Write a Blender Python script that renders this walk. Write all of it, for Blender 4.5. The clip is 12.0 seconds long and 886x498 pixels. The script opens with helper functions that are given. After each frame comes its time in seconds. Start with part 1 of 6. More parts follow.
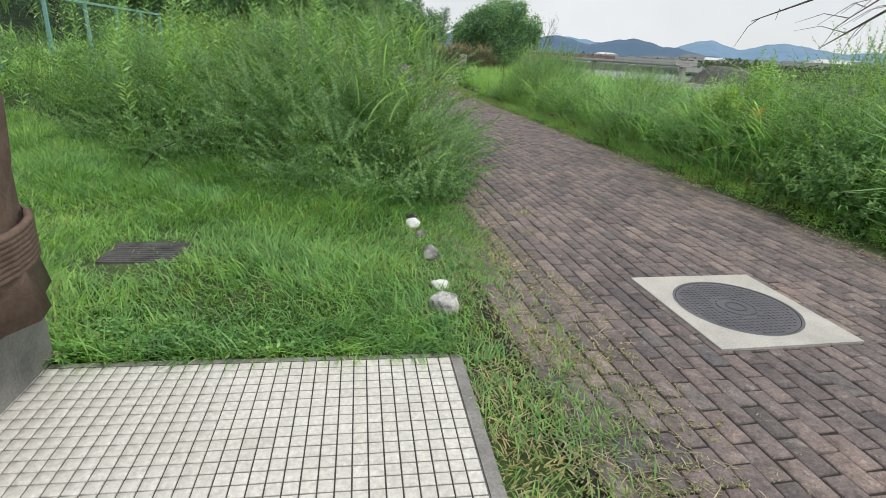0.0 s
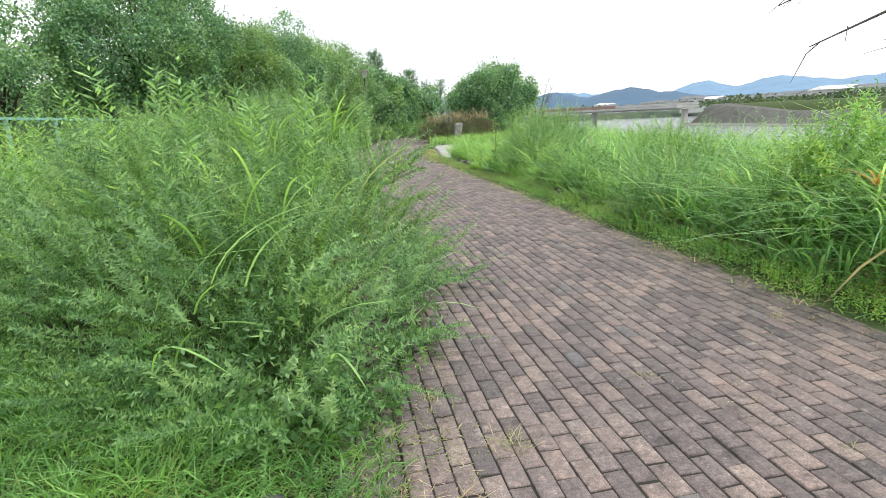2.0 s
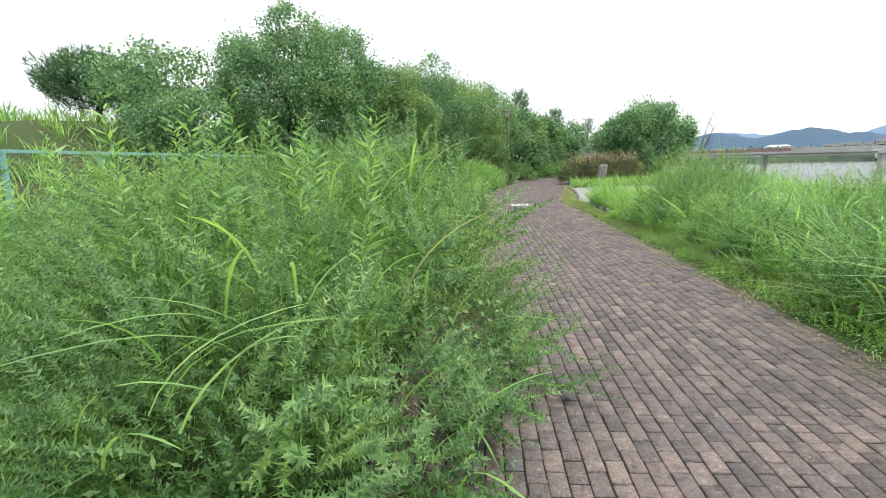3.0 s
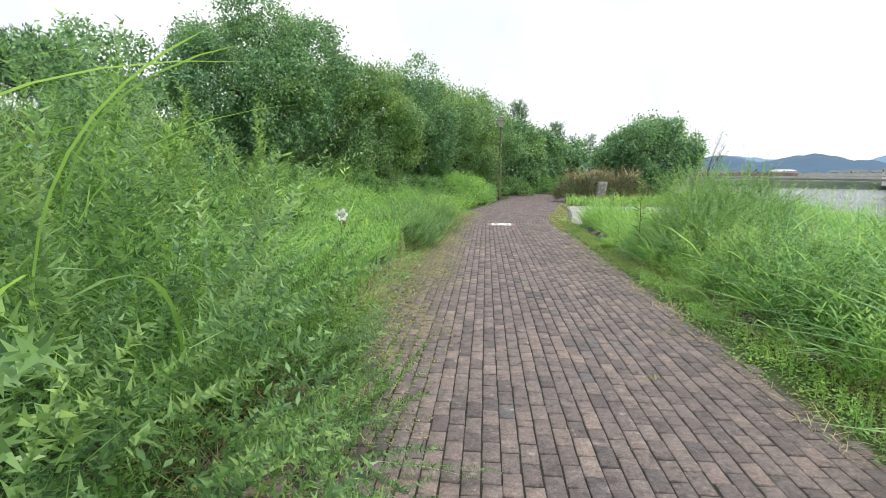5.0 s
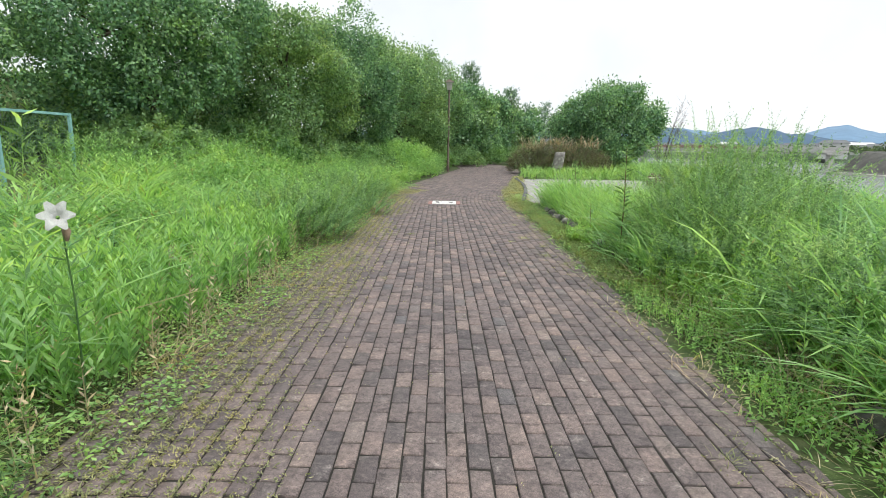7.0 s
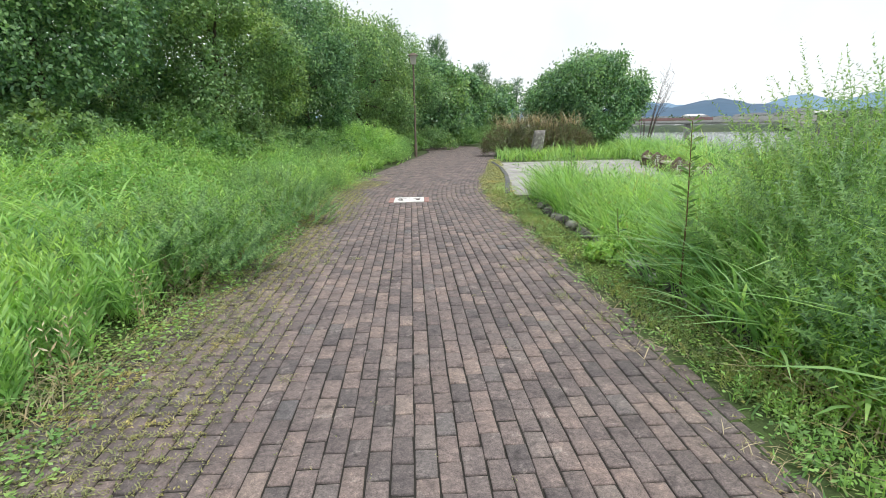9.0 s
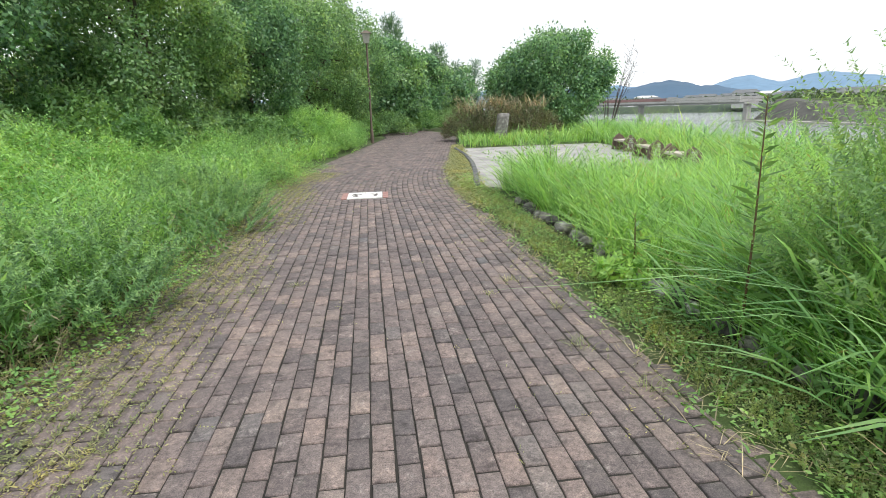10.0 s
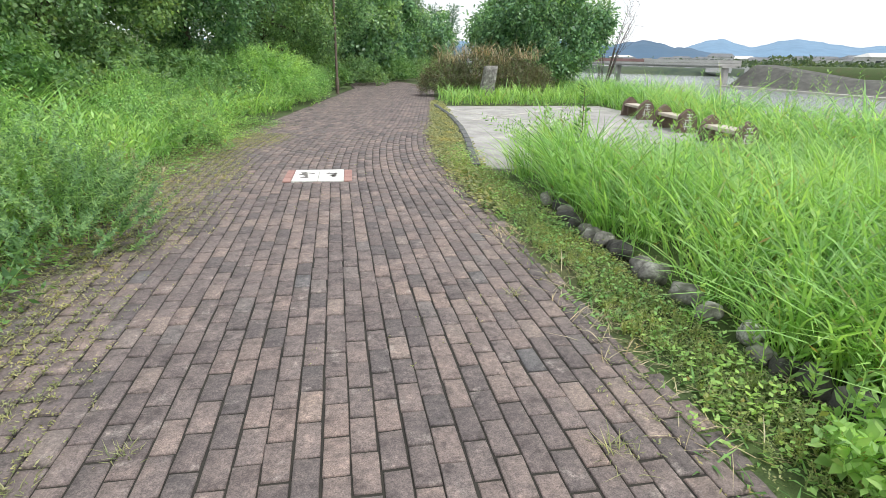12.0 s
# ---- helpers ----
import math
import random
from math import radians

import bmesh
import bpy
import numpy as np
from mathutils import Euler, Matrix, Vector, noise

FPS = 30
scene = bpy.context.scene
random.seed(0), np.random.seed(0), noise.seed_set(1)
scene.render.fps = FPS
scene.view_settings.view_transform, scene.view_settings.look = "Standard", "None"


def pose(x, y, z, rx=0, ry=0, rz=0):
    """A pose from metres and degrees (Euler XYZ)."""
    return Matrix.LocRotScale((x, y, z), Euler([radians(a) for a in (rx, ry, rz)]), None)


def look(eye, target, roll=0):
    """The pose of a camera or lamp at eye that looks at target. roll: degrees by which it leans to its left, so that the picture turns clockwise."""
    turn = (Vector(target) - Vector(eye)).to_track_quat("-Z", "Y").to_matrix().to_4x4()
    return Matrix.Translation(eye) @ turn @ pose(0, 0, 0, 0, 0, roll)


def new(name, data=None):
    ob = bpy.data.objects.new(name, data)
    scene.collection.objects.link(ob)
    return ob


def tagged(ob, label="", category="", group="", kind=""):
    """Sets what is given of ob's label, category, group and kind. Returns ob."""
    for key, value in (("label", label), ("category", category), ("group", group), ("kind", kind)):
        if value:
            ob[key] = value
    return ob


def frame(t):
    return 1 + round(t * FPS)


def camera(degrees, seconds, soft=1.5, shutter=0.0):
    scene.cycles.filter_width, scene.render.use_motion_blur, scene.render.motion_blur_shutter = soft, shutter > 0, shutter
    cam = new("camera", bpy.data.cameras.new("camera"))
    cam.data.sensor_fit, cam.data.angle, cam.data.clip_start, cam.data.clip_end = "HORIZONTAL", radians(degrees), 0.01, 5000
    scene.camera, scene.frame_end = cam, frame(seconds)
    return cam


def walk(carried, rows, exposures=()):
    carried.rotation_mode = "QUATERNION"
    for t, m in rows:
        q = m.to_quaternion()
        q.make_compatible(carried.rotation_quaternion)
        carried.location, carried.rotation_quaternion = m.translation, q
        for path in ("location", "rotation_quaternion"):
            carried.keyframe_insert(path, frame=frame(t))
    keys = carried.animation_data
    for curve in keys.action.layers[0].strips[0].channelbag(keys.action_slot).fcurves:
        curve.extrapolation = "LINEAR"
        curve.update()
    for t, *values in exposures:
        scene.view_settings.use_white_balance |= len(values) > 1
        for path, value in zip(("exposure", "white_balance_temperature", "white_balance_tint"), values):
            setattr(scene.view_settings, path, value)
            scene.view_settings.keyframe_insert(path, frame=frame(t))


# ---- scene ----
cam = camera(79.1, 12.0, soft=0.7)
METRES, EYE, TILT, LEAN, TURN = 17.6, 1.5, 0.0, 0.0, -12.7
ROWS = [
    (0.0, 0.0, 0.0, 0.0, 1.22, -20.48, -3.26),
    (0.5, 0.0089, 0.0415, -0.0011, -8.18, -20.61, -2.57),
    (1.0, 0.0185, 0.0835, -0.0009, -10.8, -19.61, -0.81),
    (1.5, 0.0292, 0.1199, -0.0, -14.5, -18.84, 1.05),
    (2.0, 0.0325, 0.157, 0.0063, 1.6, -13.79, 2.91),
    (2.5, 0.0359, 0.1932, 0.0099, 14.1, -10.63, 2.55),
    (3.0, 0.0453, 0.2325, 0.0106, 16.81, -9.25, 1.83),
    (3.5, 0.0517, 0.2755, 0.0092, 17.01, -8.4, 1.13),
    (5.5, 0.0559, 0.4468, 0.005, 17.15, -7.98, -0.6),
    (6.0, 0.0529, 0.4905, 0.0043, 16.33, -9.08, -0.56),
    (6.5, 0.0461, 0.533, 0.0034, 14.56, -10.12, -0.63),
    (7.0, 0.0405, 0.5771, 0.0025, 12.44, -11.13, -0.93),
    (9.0, 0.0149, 0.74, 0.0021, 9.29, -13.03, 1.05),
    (9.5, 0.0067, 0.7814, 0.0012, 7.2, -13.73, 1.35),
    (10.0, -0.0012, 0.8233, 0.0009, 4.81, -14.76, 1.59),
    (10.5, -0.0106, 0.8632, -0.0002, 3.0, -15.54, 0.25),
    (11.0, -0.0169, 0.9046, -0.0003, 2.1, -17.14, -0.48),
    (11.5, -0.024, 0.9441, -0.0024, 1.6, -18.36, -0.99),
    (12.0, -0.0287, 0.985, -0.0025, 1.96, -19.62, -1.13),
]
walk(cam, [(t, pose(0, 0, EYE, TILT, LEAN, TURN) @ pose(METRES * x, METRES * y, METRES * z, 90 + pitch, roll, yaw)) for t, x, y, z, yaw, pitch, roll in ROWS],
     exposures=[(0.0, -0.28), (1.0, 0.12), (2.0, 0.34), (2.6, 0.18), (3.5, 0.28), (5.5, 0.1), (9.0, 0.09), (10.0, 0.18), (11.0, 0.1), (12.0, 0.24)])

# ---- world, sun ----
world = bpy.data.worlds.new("overcast")
scene.world = world
world.use_nodes = True
wn, wl = world.node_tree.nodes, world.node_tree.links
wn.clear()
w_out, w_bg, w_sky = wn.new("ShaderNodeOutputWorld"), wn.new("ShaderNodeBackground"), wn.new("ShaderNodeTexSky")
w_sky.sky_type, w_sky.sun_disc = "NISHITA", False
SUN_ELEV, SUN_ROT = radians(64), radians(124)
w_sky.sun_elevation, w_sky.sun_rotation = SUN_ELEV, SUN_ROT
w_dim = wn.new("ShaderNodeMix")
w_dim.data_type, w_dim.blend_type = "RGBA", "MULTIPLY"
w_dim.inputs[0].default_value = 1.0
w_dim.inputs[7].default_value = (0.10, 0.10, 0.10, 1)
w_cloud = wn.new("ShaderNodeMix")
w_cloud.data_type = "RGBA"
w_cloud.inputs[7].default_value = (0.97, 1.0, 1.03, 1)
w_noise, w_ramp = wn.new("ShaderNodeTexNoise"), wn.new("ShaderNodeMapRange")
w_noise.inputs["Scale"].default_value, w_noise.inputs["Detail"].default_value = 3.0, 6.0
w_ramp.inputs[1].default_value, w_ramp.inputs[2].default_value = 0.32, 0.62
w_ramp.inputs[3].default_value, w_ramp.inputs[4].default_value = 0.72, 1.0
wl.new(w_sky.outputs[0], w_dim.inputs[6])
wl.new(w_dim.outputs[2], w_cloud.inputs[6])
wl.new(w_noise.outputs[0], w_ramp.inputs[0])
wl.new(w_ramp.outputs[0], w_cloud.inputs[0])
wl.new(w_cloud.outputs[2], w_bg.inputs[0])
w_bg.inputs[1].default_value = 1.08
wl.new(w_bg.outputs[0], w_out.inputs[0])

sun = new("sun", bpy.data.lights.new("sun", "SUN"))
sun.data.energy, sun.data.angle, sun.data.color = 2.5, radians(14), (1.0, 0.97, 0.92)
sun.matrix_world = look((15, -10, 38), (0, 0, 0))


# ---- materials ----
def material(name):
    m = bpy.data.materials.new(name)
    m.use_nodes = True
    n, l = m.node_tree.nodes, m.node_tree.links
    return m, n, l, n["Principled BSDF"], n["Material Output"]


def ramp(n, l, source, stops):
    r = n.new("ShaderNodeValToRGB")
    e = r.color_ramp.elements
    while len(e) < len(stops):
        e.new(0.5)
    for el, (p, c) in zip(e, stops):
        el.position, el.color = p, (*c, 1)
    l.new(source, r.inputs[0])
    return r.outputs[0]


def noise_of(n, l, scale, detail=5.0, rough=0.6, obj=True):
    t = n.new("ShaderNodeTexNoise")
    t.inputs["Scale"].default_value, t.inputs["Detail"].default_value, t.inputs["Roughness"].default_value = scale, detail, rough
    c = n.new("ShaderNodeTexCoord")
    if obj:
        l.new(c.outputs["Object"], t.inputs["Vector"])
    else:
        g = n.new("ShaderNodeNewGeometry")
        l.new(g.outputs["Position"], t.inputs["Vector"])
    return t.outputs[0]


def mixed(n, l, fac, a, b, mode="MIX"):
    m = n.new("ShaderNodeMix")
    m.data_type, m.blend_type = "RGBA", mode
    for sock, v in ((m.inputs[0], fac), (m.inputs[6], a), (m.inputs[7], b)):
        if isinstance(v, (int, float)):
            sock.default_value = v
        elif isinstance(v, tuple):
            sock.default_value = (*v, 1)
        else:
            l.new(v, sock)
    return m.outputs[2]


def bumped(n, l, b, height, strength=0.3, dist=0.01):
    k = n.new("ShaderNodeBump")
    k.inputs["Strength"].default_value, k.inputs["Distance"].default_value = strength, dist
    l.new(height, k.inputs["Height"])
    l.new(k.outputs[0], b.inputs["Normal"])


def surface(name, stops, scale=6.0, fine=60.0, rough=0.85, bump=0.3, dist=0.004, metal=0.0, random_tint=0.0):
    """Mottled mineral, wood or metal surface: large stains, fine grain and relief."""
    m, n, l, b, o = material(name)
    big = noise_of(n, l, scale, 6.0, 0.65, obj=False)
    small = noise_of(n, l, fine, 4.0, 0.7, obj=False)
    col = ramp(n, l, big, stops)
    grain = ramp(n, l, small, [(0.3, (0.62, 0.62, 0.62)), (0.7, (1.15, 1.15, 1.15))])
    col = mixed(n, l, 0.75, col, grain, "MULTIPLY")
    if random_tint:
        info = n.new("ShaderNodeObjectInfo")
        t = ramp(n, l, info.outputs["Random"], [(0.0, (1 - random_tint,) * 3), (1.0, (1 + random_tint,) * 3)])
        col = mixed(n, l, 1.0, col, t, "MULTIPLY")
    l.new(col, b.inputs["Base Color"])
    b.inputs["Roughness"].default_value, b.inputs["Metallic"].default_value = rough, metal
    bumped(n, l, b, small, bump, dist)
    return m


def leafy(name, dark, mid, light, odd=None, patch=0.6, gloss=0.5, thin=0.45, gain=1.4, cool=0.13):
    """Leaves and blades: a tint for each leaf, larger drifts of colour, light through the leaf."""
    m, n, l, b, o = material(name)
    g = n.new("ShaderNodeNewGeometry")
    dark, mid, light = (tuple(min(((1 - k) * v + k * c[1]) * gain, 0.85) for v, k in zip(c, (0.13, 0.0, cool + 0.075))) for c in (dark, mid, light))
    stops = [(0.0, dark), (0.45, mid), (0.93 if odd else 1.0, light)]
    if odd:
        stops.append((1.0, odd))
    col = ramp(n, l, g.outputs["Random Per Island"], stops)
    drift = noise_of(n, l, patch, 3.0, 0.6, obj=False)
    tint = ramp(n, l, drift, [(0.3, (0.72, 0.80, 0.80)), (0.5, (1.0, 1.0, 1.0)), (0.72, (1.35, 1.18, 0.95))])
    col = mixed(n, l, 1.0, col, tint, "MULTIPLY")
    clump = noise_of(n, l, patch * 7.0, 3.0, 0.6, obj=False)
    col = mixed(n, l, 1.0, col, ramp(n, l, clump, [(0.32, (0.74, 0.80, 0.84)), (0.5, (1.0, 1.0, 1.0)), (0.68, (1.22, 1.14, 0.98))]), "MULTIPLY")
    l.new(col, b.inputs["Base Color"])
    b.inputs["Roughness"].default_value = gloss
    t, mx = n.new("ShaderNodeBsdfTranslucent"), n.new("ShaderNodeMixShader")
    glow = mixed(n, l, 1.0, col, (1.25, 1.2, 0.7), "MULTIPLY")
    l.new(glow, t.inputs[0])
    mx.inputs[0].default_value = thin
    l.new(b.outputs[0], mx.inputs[1])
    l.new(t.outputs[0], mx.inputs[2])
    l.new(mx.outputs[0], o.inputs[0])
    return m


def brick_material():
    m, n, l, b, o = material("paver_clay")
    info, g = n.new("ShaderNodeObjectInfo"), n.new("ShaderNodeNewGeometry")
    add = n.new("ShaderNodeMath")
    add.operation = "ADD"
    l.new(info.outputs["Random"], add.inputs[0])
    l.new(g.outputs["Random Per Island"], add.inputs[1])
    fr = n.new("ShaderNodeMath")
    fr.operation = "FRACT"
    l.new(add.outputs[0], fr.inputs[0])
    col = ramp(n, l, fr.outputs[0], [(0.0, (0.112, 0.098, 0.099)), (0.22, (0.142, 0.117, 0.114)), (0.55, (0.172, 0.143, 0.138)),
                                     (0.82, (0.205, 0.162, 0.15)), (0.95, (0.232, 0.188, 0.17)), (1.0, (0.128, 0.122, 0.126))])
    wear = ramp(n, l, noise_of(n, l, 1.1, 5, 0.6, obj=False), [(0.3, (0.78, 0.78, 0.8)), (0.52, (1, 1, 1)), (0.75, (1.22, 1.16, 1.1))])
    col = mixed(n, l, 1.0, col, wear, "MULTIPLY")
    chalk = ramp(n, l, noise_of(n, l, 7, 8, 0.75, obj=False), [(0.57, (0, 0, 0)), (0.70, (1, 1, 1))])
    col = mixed(n, l, 0.6, col, mixed(n, l, chalk, col, (0.42, 0.38, 0.35)))
    blot = noise_of(n, l, 38, 5, 0.75, obj=False)
    col = mixed(n, l, 0.85, col, ramp(n, l, blot, [(0.3, (0.55, 0.55, 0.56)), (0.5, (1.0, 1.0, 1.0)), (0.68, (1.5, 1.46, 1.42))]), "MULTIPLY")
    stain = noise_of(n, l, 11, 4, 0.6, obj=False)
    col = mixed(n, l, 0.8, col, ramp(n, l, stain, [(0.3, (0.42, 0.41, 0.42)), (0.44, (0.92, 0.92, 0.93)), (0.58, (1.06, 1.05, 1.04)), (0.7, (1.5, 1.46, 1.42))]), "MULTIPLY")
    grit = noise_of(n, l, 160, 3, 0.7, obj=False)
    col = mixed(n, l, 0.8, col, ramp(n, l, grit, [(0.32, (0.42, 0.42, 0.42)), (0.62, (1.32, 1.31, 1.3))]), "MULTIPLY")
    l.new(col, b.inputs["Base Color"])
    b.inputs["Roughness"].default_value = 0.82
    bumped(n, l, b, grit, 0.5, 0.003)
    return m


def ground_material():
    m, n, l, b, o = material("soil_and_litter")
    big = noise_of(n, l, 0.7, 6, 0.65, obj=False)
    mid = noise_of(n, l, 9, 6, 0.7, obj=False)
    fine = noise_of(n, l, 120, 3, 0.7, obj=False)
    a = ramp(n, l, mid, [(0.3, (0.05, 0.042, 0.025)), (0.5, (0.09, 0.08, 0.04)), (0.7, (0.15, 0.13, 0.07))])
    green = ramp(n, l, mid, [(0.3, (0.035, 0.06, 0.018)), (0.7, (0.085, 0.13, 0.035))])
    col = mixed(n, l, ramp(n, l, big, [(0.3, (0, 0, 0)), (0.48, (1, 1, 1))]), a, green)
    col = mixed(n, l, 0.7, col, ramp(n, l, fine, [(0.3, (0.5, 0.5, 0.5)), (0.7, (1.3, 1.3, 1.3))]), "MULTIPLY")
    l.new(col, b.inputs["Base Color"])
    b.inputs["Roughness"].default_value = 0.95
    bumped(n, l, b, fine, 0.6, 0.01)
    return m


def water_material():
    m, n, l, b, o = material("river_water")
    b.inputs["Base Color"].default_value = (0.24, 0.27, 0.265, 1)
    b.inputs["Roughness"].default_value, b.inputs["IOR"].default_value = 0.12, 1.33
    bumped(n, l, b, noise_of(n, l, 0.9, 4, 0.6, obj=False), 0.6, 0.25)
    return m


def haze_material(name, colour, glow):
    """Far hills: a kilometre or more of summer haze put into colour and glow."""
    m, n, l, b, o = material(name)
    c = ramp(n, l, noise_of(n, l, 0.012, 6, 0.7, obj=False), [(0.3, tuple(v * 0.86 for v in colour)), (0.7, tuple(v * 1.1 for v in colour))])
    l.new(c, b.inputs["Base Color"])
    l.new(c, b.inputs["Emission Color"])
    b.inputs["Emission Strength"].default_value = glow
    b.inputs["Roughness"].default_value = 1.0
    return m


M_BRICK, M_GROUND, M_WATER = brick_material(), ground_material(), water_material()
M_SLOPE = surface("weathered_embankment", [(0.3, (0.055, 0.056, 0.05)), (0.5, (0.09, 0.09, 0.08)), (0.7, (0.14, 0.14, 0.125))], 0.5, 6)
M_JOINT = surface("joint_soil", [(0.3, (0.014, 0.013, 0.011)), (0.7, (0.036, 0.033, 0.025))], 5, 90)
M_TILE = surface("white_mosaic_tile", [(0.3, (0.58, 0.555, 0.50)), (0.7, (0.68, 0.66, 0.61))], 2.5, 40, 0.35, 0.05, 0.001, random_tint=0.05)
M_GROUT = surface("dark_grout", [(0.3, (0.05, 0.045, 0.04)), (0.7, (0.10, 0.09, 0.08))], 8, 120)
M_CONCRETE = surface("pale_concrete", [(0.3, (0.40, 0.385, 0.35)), (0.7, (0.56, 0.54, 0.49))], 3, 90, 0.85, 0.3, 0.003)
M_BAYSTONE = surface("bay_paving", [(0.3, (0.25, 0.245, 0.235)), (0.5, (0.36, 0.35, 0.335)), (0.7, (0.48, 0.47, 0.45))], 1.6, 60, 0.9, 0.3, 0.004)
M_OLDCONC = surface("weathered_concrete", [(0.3, (0.16, 0.155, 0.145)), (0.7, (0.34, 0.33, 0.31))], 3, 70, 0.9, 0.4, 0.004)
M_IRON = surface("cast_iron", [(0.3, (0.11, 0.11, 0.125)), (0.7, (0.17, 0.165, 0.18))], 5, 150, 0.55, 0.3, 0.002, metal=0.35)
M_STONE = surface("grey_stone", [(0.3, (0.10, 0.095, 0.09)), (0.5, (0.23, 0.22, 0.205)), (0.7, (0.52, 0.51, 0.48))], 9, 70, 0.9, 0.6, 0.006)
M_DARKSTONE = surface("dark_stone", [(0.3, (0.03, 0.03, 0.03)), (0.7, (0.13, 0.125, 0.12))], 9, 70, 0.9, 0.6, 0.006)
M_BARK = surface("bark", [(0.3, (0.045, 0.035, 0.026)), (0.7, (0.13, 0.105, 0.08))], 7, 45, 0.95, 0.8, 0.02)
M_FAKEWOOD = surface("moulded_brown_trunk", [(0.3, (0.10, 0.062, 0.045)), (0.7, (0.20, 0.135, 0.10))], 6, 50, 0.8, 0.8, 0.01)
M_CUTWOOD = surface("cut_wood_face", [(0.3, (0.22, 0.15, 0.10)), (0.7, (0.36, 0.26, 0.18))], 12, 60, 0.8)
M_BENCHSTONE = surface("brown_bench_stone", [(0.3, (0.14, 0.095, 0.08)), (0.7, (0.24, 0.175, 0.145))], 5, 60, 0.85, 0.4)
M_SEAT = surface("pale_seat_plank", [(0.3, (0.46, 0.40, 0.34)), (0.7, (0.62, 0.56, 0.49))], 4, 60, 0.8)
M_WHITE = surface("white_lettering", [(0.3, (0.66, 0.65, 0.62)), (0.7, (0.8, 0.8, 0.78))], 8, 60, 0.8, 0.1)
M_FENCE = surface("pale_blue_green_paint", [(0.3, (0.20, 0.44, 0.43)), (0.7, (0.32, 0.57, 0.56))], 5, 60, 0.5, 0.1)
M_WIRE = surface("green_wire", [(0.3, (0.10, 0.16, 0.15)), (0.7, (0.18, 0.26, 0.25))], 5, 60, 0.5, 0.1)
M_LAMPPOST = surface("brown_lamp_paint", [(0.3, (0.14, 0.10, 0.08)), (0.7, (0.22, 0.17, 0.14))], 5, 60, 0.6)
M_LAMPGLASS = surface("milky_lamp_shade", [(0.3, (0.42, 0.40, 0.36)), (0.7, (0.56, 0.54, 0.50))], 5, 60, 0.4, 0.05)
M_PINKBRICK = surface("pink_edge_paver", [(0.3, (0.32, 0.17, 0.15)), (0.7, (0.42, 0.25, 0.22))], 5, 90)
M_INK = surface("dark_inlay", [(0.3, (0.12, 0.11, 0.10)), (0.7, (0.20, 0.19, 0.18))], 9, 90)
M_PETAL = surface("white_petal", [(0.3, (0.93, 0.93, 0.92)), (0.7, (0.98, 0.98, 0.98))], 30, 200, 0.5, 0.1)
M_PALESTONE = surface("speckled_pale_stone", [(0.38, (0.16, 0.155, 0.145)), (0.5, (0.48, 0.47, 0.45)), (0.62, (0.68, 0.67, 0.65))], 22, 90, 0.9, 0.5, 0.005)
M_STEMDRY = surface("reddish_stem", [(0.3, (0.12, 0.08, 0.04)), (0.7, (0.22, 0.13, 0.07))], 20, 90, 0.8)
M_TWIG = surface("bare_twig", [(0.3, (0.08, 0.065, 0.06)), (0.7, (0.19, 0.15, 0.135))], 20, 90, 0.9)
M_BRIDGE = surface("bridge_concrete", [(0.3, (0.42, 0.41, 0.40)), (0.7, (0.56, 0.55, 0.53))], 0.3, 4, 0.9, 0.1)
M_BRIDGERED = surface("red_brown_bridge_rail", [(0.3, (0.28, 0.16, 0.15)), (0.7, (0.36, 0.22, 0.21))], 0.3, 4, 0.8, 0.1)
M_BANKCONC = surface("embankment_concrete", [(0.3, (0.085, 0.09, 0.09)), (0.7, (0.15, 0.155, 0.155))], 0.2, 3, 0.95, 0.1)
M_HOUSE = surface("pale_house_wall", [(0.3, (0.58, 0.58, 0.57)), (0.7, (0.70, 0.70, 0.69))], 0.4, 5, 0.9, 0.1)
M_ROOF = surface("grey_house_roof", [(0.3, (0.12, 0.13, 0.14)), (0.7, (0.20, 0.21, 0.22))], 0.4, 5, 0.8, 0.1)
M_GLASSDARK = surface("far_window_glass", [(0.3, (0.05, 0.06, 0.07)), (0.7, (0.09, 0.10, 0.11))], 0.4, 5, 0.2, 0.05)
# Hill blues carry the haze in base colour and emission.
M_HILL_NEAR = haze_material("near_hill_haze", (0.044, 0.086, 0.138), 0.6)
M_HILL_FAR = haze_material("far_hill_haze", (0.10, 0.17, 0.25), 0.75)
M_FARWOOD = leafy("far_bank_green", (0.03, 0.055, 0.03), (0.05, 0.09, 0.045), (0.08, 0.13, 0.06), patch=0.05)

M_LAWN = leafy("lawn_grass", (0.055, 0.135, 0.018), (0.10, 0.235, 0.028), (0.16, 0.33, 0.05), (0.34, 0.30, 0.13), patch=0.8, gain=1.85)
M_SOFT = leafy("soft_bright_grass", (0.085, 0.19, 0.022), (0.145, 0.30, 0.038), (0.21, 0.40, 0.07), (0.36, 0.36, 0.14), patch=0.5, gain=1.75)
M_REED = leafy("reed_blades", (0.05, 0.125, 0.028), (0.095, 0.21, 0.045), (0.17, 0.30, 0.09), (0.30, 0.27, 0.12), patch=0.5, gain=2.4, cool=0.2, thin=0.55)
M_WEED = leafy("roadside_weeds", (0.065, 0.14, 0.022), (0.11, 0.225, 0.035), (0.18, 0.31, 0.06), (0.26, 0.22, 0.08), patch=0.7, gain=2.3, cool=0.14)
M_MOSS = leafy("creeping_verge", (0.085, 0.105, 0.036), (0.165, 0.18, 0.066), (0.25, 0.255, 0.11), (0.34, 0.29, 0.17), patch=2.0, gain=2.0)
